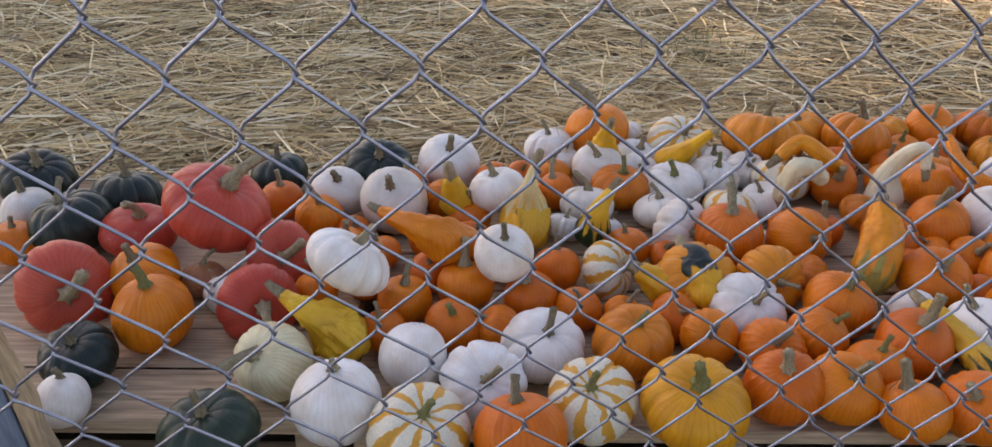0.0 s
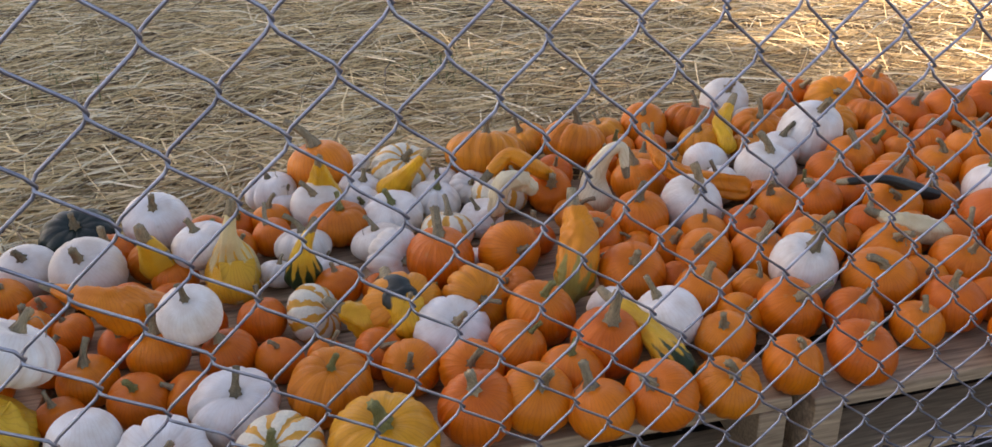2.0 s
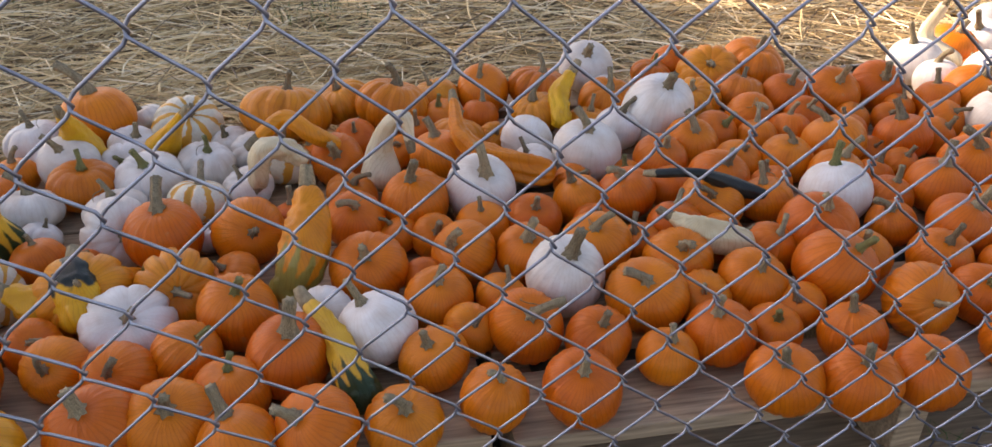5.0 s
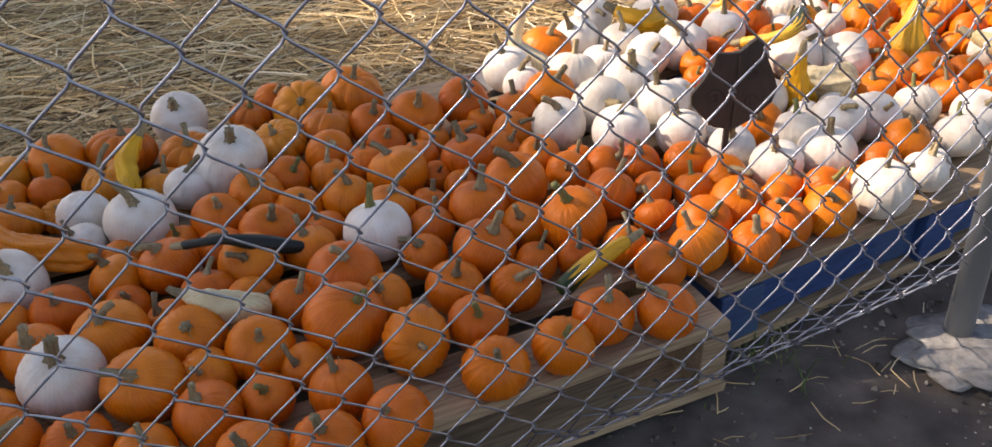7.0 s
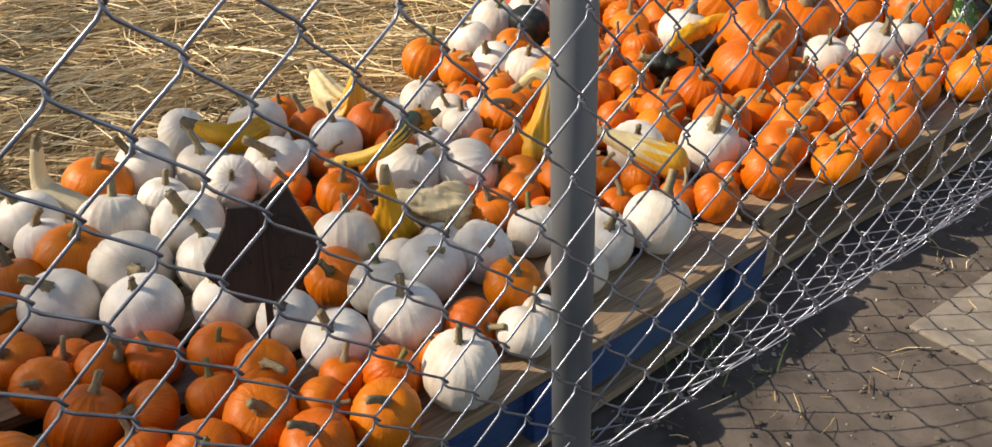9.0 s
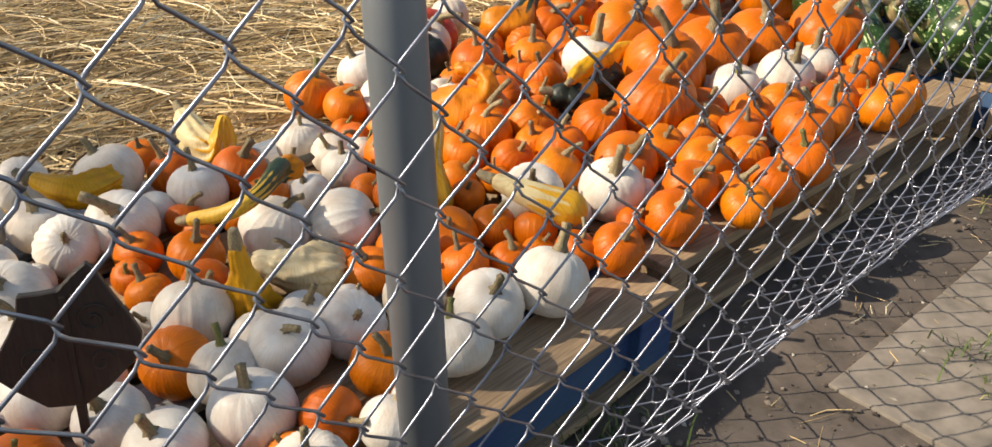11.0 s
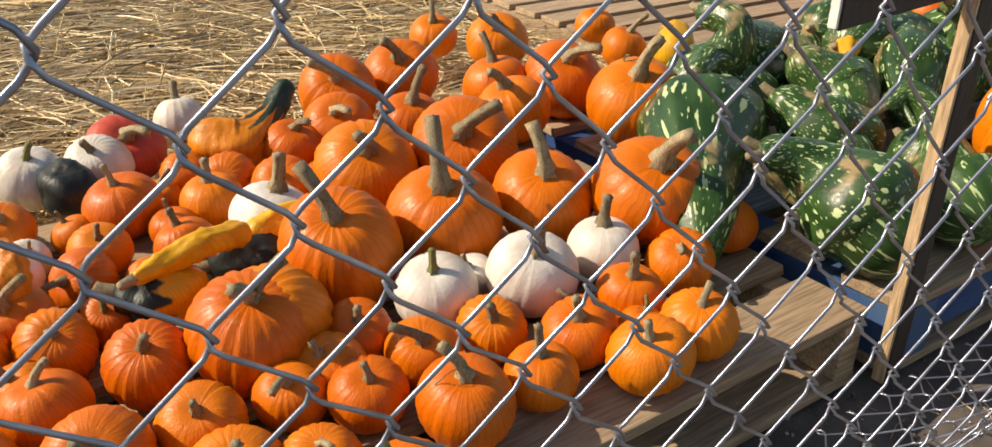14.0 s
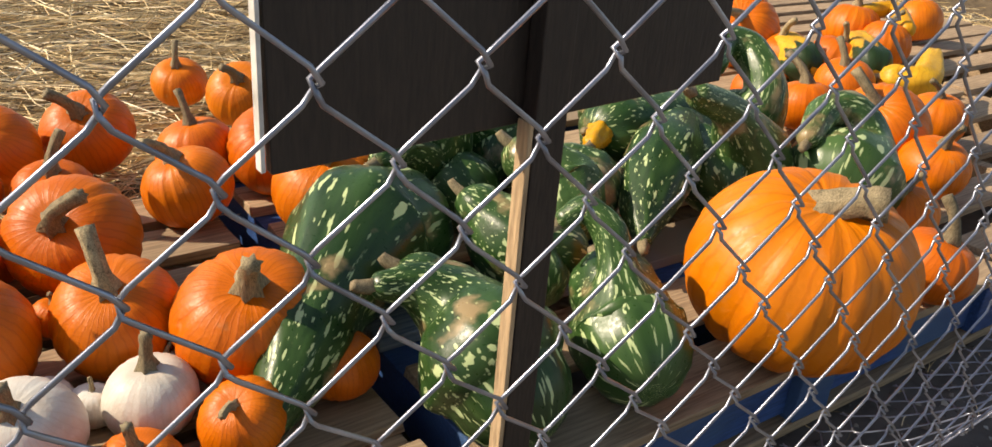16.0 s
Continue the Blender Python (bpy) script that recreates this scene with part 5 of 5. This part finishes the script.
put('o', 3.480, 1.094, 0.181, 0.045, -0.07, -0.45, 0.89)
put('o', 3.510, 1.974, 0.175, 0.038)
put('w', 3.494, 1.191, 0.187, 0.050, -0.16, -0.67, 0.72)
put('w', 3.511, 1.715, 0.191, 0.054)
put('o', 3.518, 1.851, 0.179, 0.043)
put('w', 3.546, 1.488, 0.195, 0.059)
put('w', 3.575, 1.056, 0.187, 0.050, 0.05, 0.42, 0.91)
put('o', 3.596, 1.299, 0.180, 0.044)
put('o', 3.604, 1.735, 0.189, 0.055, 0.16, -0.30, 0.94)
put('w', 3.605, 1.193, 0.184, 0.047, -0.01, 0.41, 0.91)
put('w', 3.641, 1.435, 0.195, 0.059, 0.67, -0.64, 0.38)
put('w', 3.668, 1.100, 0.189, 0.052, -0.15, -0.53, 0.84)
put('o', 3.674, 1.316, 0.179, 0.043)
put('o', 3.718, 1.216, 0.178, 0.042)
put('o', 3.720, 1.375, 0.179, 0.043, -0.70, 0.09, 0.71)
put('o', 3.761, 1.304, 0.184, 0.048, -0.39, -0.48, 0.79)
put('w', 3.768, 1.795, 0.186, 0.049)
put('w', 3.767, 1.636, 0.182, 0.044)
put('w', 3.770, 1.076, 0.194, 0.058, 0.42, 0.06, 0.91)
put('o', 3.781, 1.477, 0.181, 0.046)
put('o', 3.792, 1.191, 0.171, 0.033, -0.02, -0.24, 0.97)
put('o', 3.841, 1.285, 0.176, 0.040, -0.08, -0.28, 0.96)
put('o', 3.869, 1.613, 0.191, 0.057, -0.33, -0.54, 0.78)
put('o', 3.885, 1.231, 0.175, 0.038)
put('o', 3.889, 1.137, 0.174, 0.037)
put('o', 3.920, 2.010, 0.194, 0.061, 0.22, -0.26, 0.94)
put('o', 3.932, 1.088, 0.181, 0.045, -0.12, -0.46, 0.88)
put('w', 3.952, 1.306, 0.193, 0.057, -0.43, -0.42, 0.80)
put('o', 3.947, 1.651, 0.183, 0.048)
put('o', 3.949, 1.906, 0.186, 0.052)
put('o', 3.985, 1.537, 0.185, 0.050, -0.21, -0.29, 0.93)
put('o', 3.945, 1.751, 0.180, 0.045)
put('o', 4.040, 1.452, 0.180, 0.044, 0.08, -0.52, 0.85)
put('o', 4.052, 1.348, 0.187, 0.052, 0.29, -0.28, 0.92)
put('w', 4.062, 1.218, 0.196, 0.060, -0.21, -0.30, 0.93)
put('o', 4.071, 1.569, 0.190, 0.055)
put('w', 4.083, 2.045, 0.196, 0.060)
put('w', 4.031, 1.873, 0.194, 0.058, -0.54, -0.11, 0.83)
put('o', 4.077, 1.090, 0.186, 0.051, -0.27, -0.50, 0.82)
put('o', 4.123, 1.481, 0.178, 0.042)
put('o', 4.141, 1.418, 0.188, 0.054, -0.13, 0.03, 0.99)
put('w', 4.068, 1.790, 0.193, 0.057, -0.15, -0.27, 0.95)
put('o', 4.135, 1.640, 0.193, 0.060, -0.14, -0.48, 0.87)
put('o', 4.177, 1.548, 0.189, 0.054, -0.02, -0.62, 0.79)
put('o', 4.172, 1.280, 0.196, 0.063, -0.15, -0.59, 0.79)
put('w', 4.236, 2.146, 0.198, 0.063, -0.00, -0.38, 0.92)
put('o', 4.164, 1.960, 0.187, 0.053, -0.03, -0.50, 0.87)
put('o', 4.188, 1.138, 0.188, 0.053, -0.19, -0.40, 0.89)
put('o', 4.269, 1.435, 0.193, 0.059, -0.17, -0.42, 0.89)
put('o', 4.251, 1.598, 0.178, 0.042, -0.14, -0.56, 0.82)
put('o', 4.216, 1.037, 0.181, 0.045, -0.40, -0.17, 0.90)
put('o', 4.242, 1.711, 0.187, 0.052, -0.71, -0.48, 0.51)
put('o', 4.288, 1.289, 0.188, 0.053, -0.16, -0.45, 0.88)
put('o', 4.296, 1.187, 0.188, 0.054, -0.15, -0.42, 0.90)
put('o', 4.285, 1.808, 0.185, 0.049, -0.05, -0.50, 0.86)
put('w', 4.357, 2.137, 0.198, 0.063, -0.26, -0.47, 0.85)
put('o', 4.328, 1.056, 0.183, 0.047, -0.16, -0.37, 0.91)
put('o', 4.350, 1.926, 0.199, 0.067)
put('o', 4.395, 1.394, 0.218, 0.086, -0.06, -0.32, 0.95)
put('o', 4.398, 1.287, 0.182, 0.047, -0.21, -0.36, 0.91)
put('o', 4.380, 1.155, 0.183, 0.048, -0.08, -0.26, 0.96)
put('o', 4.405, 1.740, 0.186, 0.051)
put('o', 4.409, 1.829, 0.178, 0.043)
put('r', 4.422, 2.207, 0.196, 0.080, 0.04, -0.57, 0.82)
put('o', 4.436, 1.061, 0.191, 0.056, -0.29, -0.05, 0.96)
put('o', 4.457, 1.308, 0.186, 0.051, -0.34, -0.23, 0.91)
put('o', 4.477, 1.231, 0.186, 0.051, -0.10, -0.34, 0.93)
put('o', 4.492, 2.051, 0.182, 0.047, -0.09, -0.60, 0.79)
put('o', 4.489, 1.872, 0.192, 0.057)
put('o', 4.420, 1.404, 0.213, 0.083, -0.32, -0.36, 0.87)
put('w', 4.544, 1.721, 0.206, 0.071)
put('o', 4.522, 1.355, 0.186, 0.052, -0.11, -0.40, 0.91)
put('o', 4.547, 1.956, 0.188, 0.054, -0.43, -0.73, 0.53)
put('w', 4.555, 2.292, 0.196, 0.059)
put('o', 4.563, 1.142, 0.196, 0.062, -0.13, -0.23, 0.96)
put('o', 4.579, 1.272, 0.185, 0.051, -0.24, -0.46, 0.86)
put('o', 4.574, 1.520, 0.227, 0.097, -0.20, -0.38, 0.90)
put('o', 4.624, 1.876, 0.192, 0.058, -0.32, -0.58, 0.75)
put('w', 4.658, 1.376, 0.199, 0.063, -0.18, -0.24, 0.95)
put('o', 4.678, 1.145, 0.185, 0.050, -0.10, -0.06, 0.99)
put('o', 4.687, 1.268, 0.185, 0.050, -0.29, -0.46, 0.84)
put('o', 4.705, 2.027, 0.197, 0.064, 0.09, -0.30, 0.95)
put('o', 4.753, 1.785, 0.224, 0.096, -0.19, -0.58, 0.79)
put('o', 4.768, 1.531, 0.224, 0.096, -0.24, -0.31, 0.92)
put('o', 4.776, 1.188, 0.189, 0.055, -0.28, -0.24, 0.93)
put('w', 4.800, 1.333, 0.205, 0.070, -0.10, -0.41, 0.91)
put('o', 4.818, 1.093, 0.192, 0.058, -0.33, -0.21, 0.92)
put('o', 4.813, 2.046, 0.209, 0.078, -0.26, -0.54, 0.80)
put('o', 4.905, 1.229, 0.186, 0.051, -0.14, -0.25, 0.96)
put('o', 4.895, 2.219, 0.221, 0.092, -0.26, -0.63, 0.73)
put('w', 4.950, 1.345, 0.196, 0.060, -0.03, -0.00, 1.00)
put('o', 4.930, 1.113, 0.189, 0.054, -0.27, -0.23, 0.94)
put('o', 4.955, 1.513, 0.220, 0.091, -0.21, -0.38, 0.90)
put('o', 4.966, 2.001, 0.204, 0.072)
put('o', 4.948, 1.758, 0.231, 0.104, -0.41, -0.60, 0.69)
put('o', 5.033, 1.256, 0.190, 0.055, -0.39, -0.33, 0.86)
put('o', 5.081, 2.261, 0.222, 0.093, -0.30, -0.51, 0.80)
put('o', 5.102, 1.399, 0.234, 0.106, -0.15, -0.38, 0.91)
put('o', 5.187, 1.305, 0.189, 0.056)
put('o', 5.180, 1.922, 0.213, 0.083, -0.37, 0.01, 0.93)
put('o', 5.252, 2.097, 0.210, 0.080)
put('o', 5.369, 2.596, 0.203, 0.071, -0.17, -0.31, 0.94)
put('o', 5.394, 1.761, 0.235, 0.108, -0.28, -0.33, 0.90)
put('o', 5.382, 2.004, 0.227, 0.098, -0.21, -0.49, 0.85)
put('o', 5.465, 2.405, 0.216, 0.086, -0.36, -0.50, 0.79)
put('o', 5.509, 1.938, 0.192, 0.058)
put('o', 5.751, 2.200, 0.199, 0.067)
put('o', 5.862, 2.457, 0.193, 0.060)
put('B', 5.857, 1.074, 0.284, 0.177, -0.07, -0.26, 0.96)
put('o', 6.225, 1.044, 0.208, 0.077, 0.19, -0.24, 0.95)
put('o', 6.415, 1.210, 0.200, 0.067)
put('o', 6.517, 1.490, 0.203, 0.071)
put('o', 6.706, 1.318, 0.215, 0.084)
put('o', 6.763, 1.494, 0.243, 0.117, -0.65, 0.00, 0.76)
put('o', 6.811, 1.760, 0.217, 0.087)
put('o', 6.851, 1.968, 0.200, 0.067)
put('o', 7.051, 2.484, 0.207, 0.076)
put('o', 7.067, 1.523, 0.215, 0.085)
put('o', 7.127, 1.850, 0.217, 0.087)
put('o', 7.214, 2.338, 0.259, 0.131, -0.65, -0.41, 0.64)
put('o', 7.244, 2.164, 0.216, 0.090)
put('o', 7.302, 2.507, 0.216, 0.088)
put('o', 7.373, 2.058, 0.218, 0.088)
put('o', 7.408, 2.674, 0.210, 0.079)
put('o', 7.754, 2.118, 0.220, 0.091)
put('o', 7.803, 2.294, 0.236, 0.109)
put('o', 8.290, 2.312, 0.230, 0.103)

# small fruit wedged into the gaps of the heap, of the same kind as what lies beside it
gap = random.Random(41)
wedged = 0
for _ in range(9000):
    x, y, r = gap.uniform(0.78, 5.1), gap.uniform(0.97, 2.0), gap.uniform(0.030, 0.044)
    near = [(math.hypot(fx - x, fy - y), fx, fy, fr, kind) for kind, fx, fy, fr in FRUIT if abs(fx - x) < 0.17 and abs(fy - y) < 0.17]
    if len(near) < 5 or min(d - 0.80 * (r + fr) for d, fx, fy, fr, kind in near) < 0:
        continue
    if any(math.hypot(gx - x, gy - y) < 0.85 * (r + gr) for gx, gy, gr in HEAP):
        continue
    if math.hypot(sum(q[1] - x for q in near) / len(near), sum(q[2] - y for q in near) / len(near)) > 0.05:
        continue
    kind = min(near)[4]
    kind = kind if kind in "owmp" else "o"
    put(kind, x, y, 0.142 + r * (FLAT[kind] - 0.03), r, gap.uniform(-0.5, 0.5), gap.uniform(-0.7, 0.2), 0.8)
    wedged += 1
    if wedged > 130:
        break
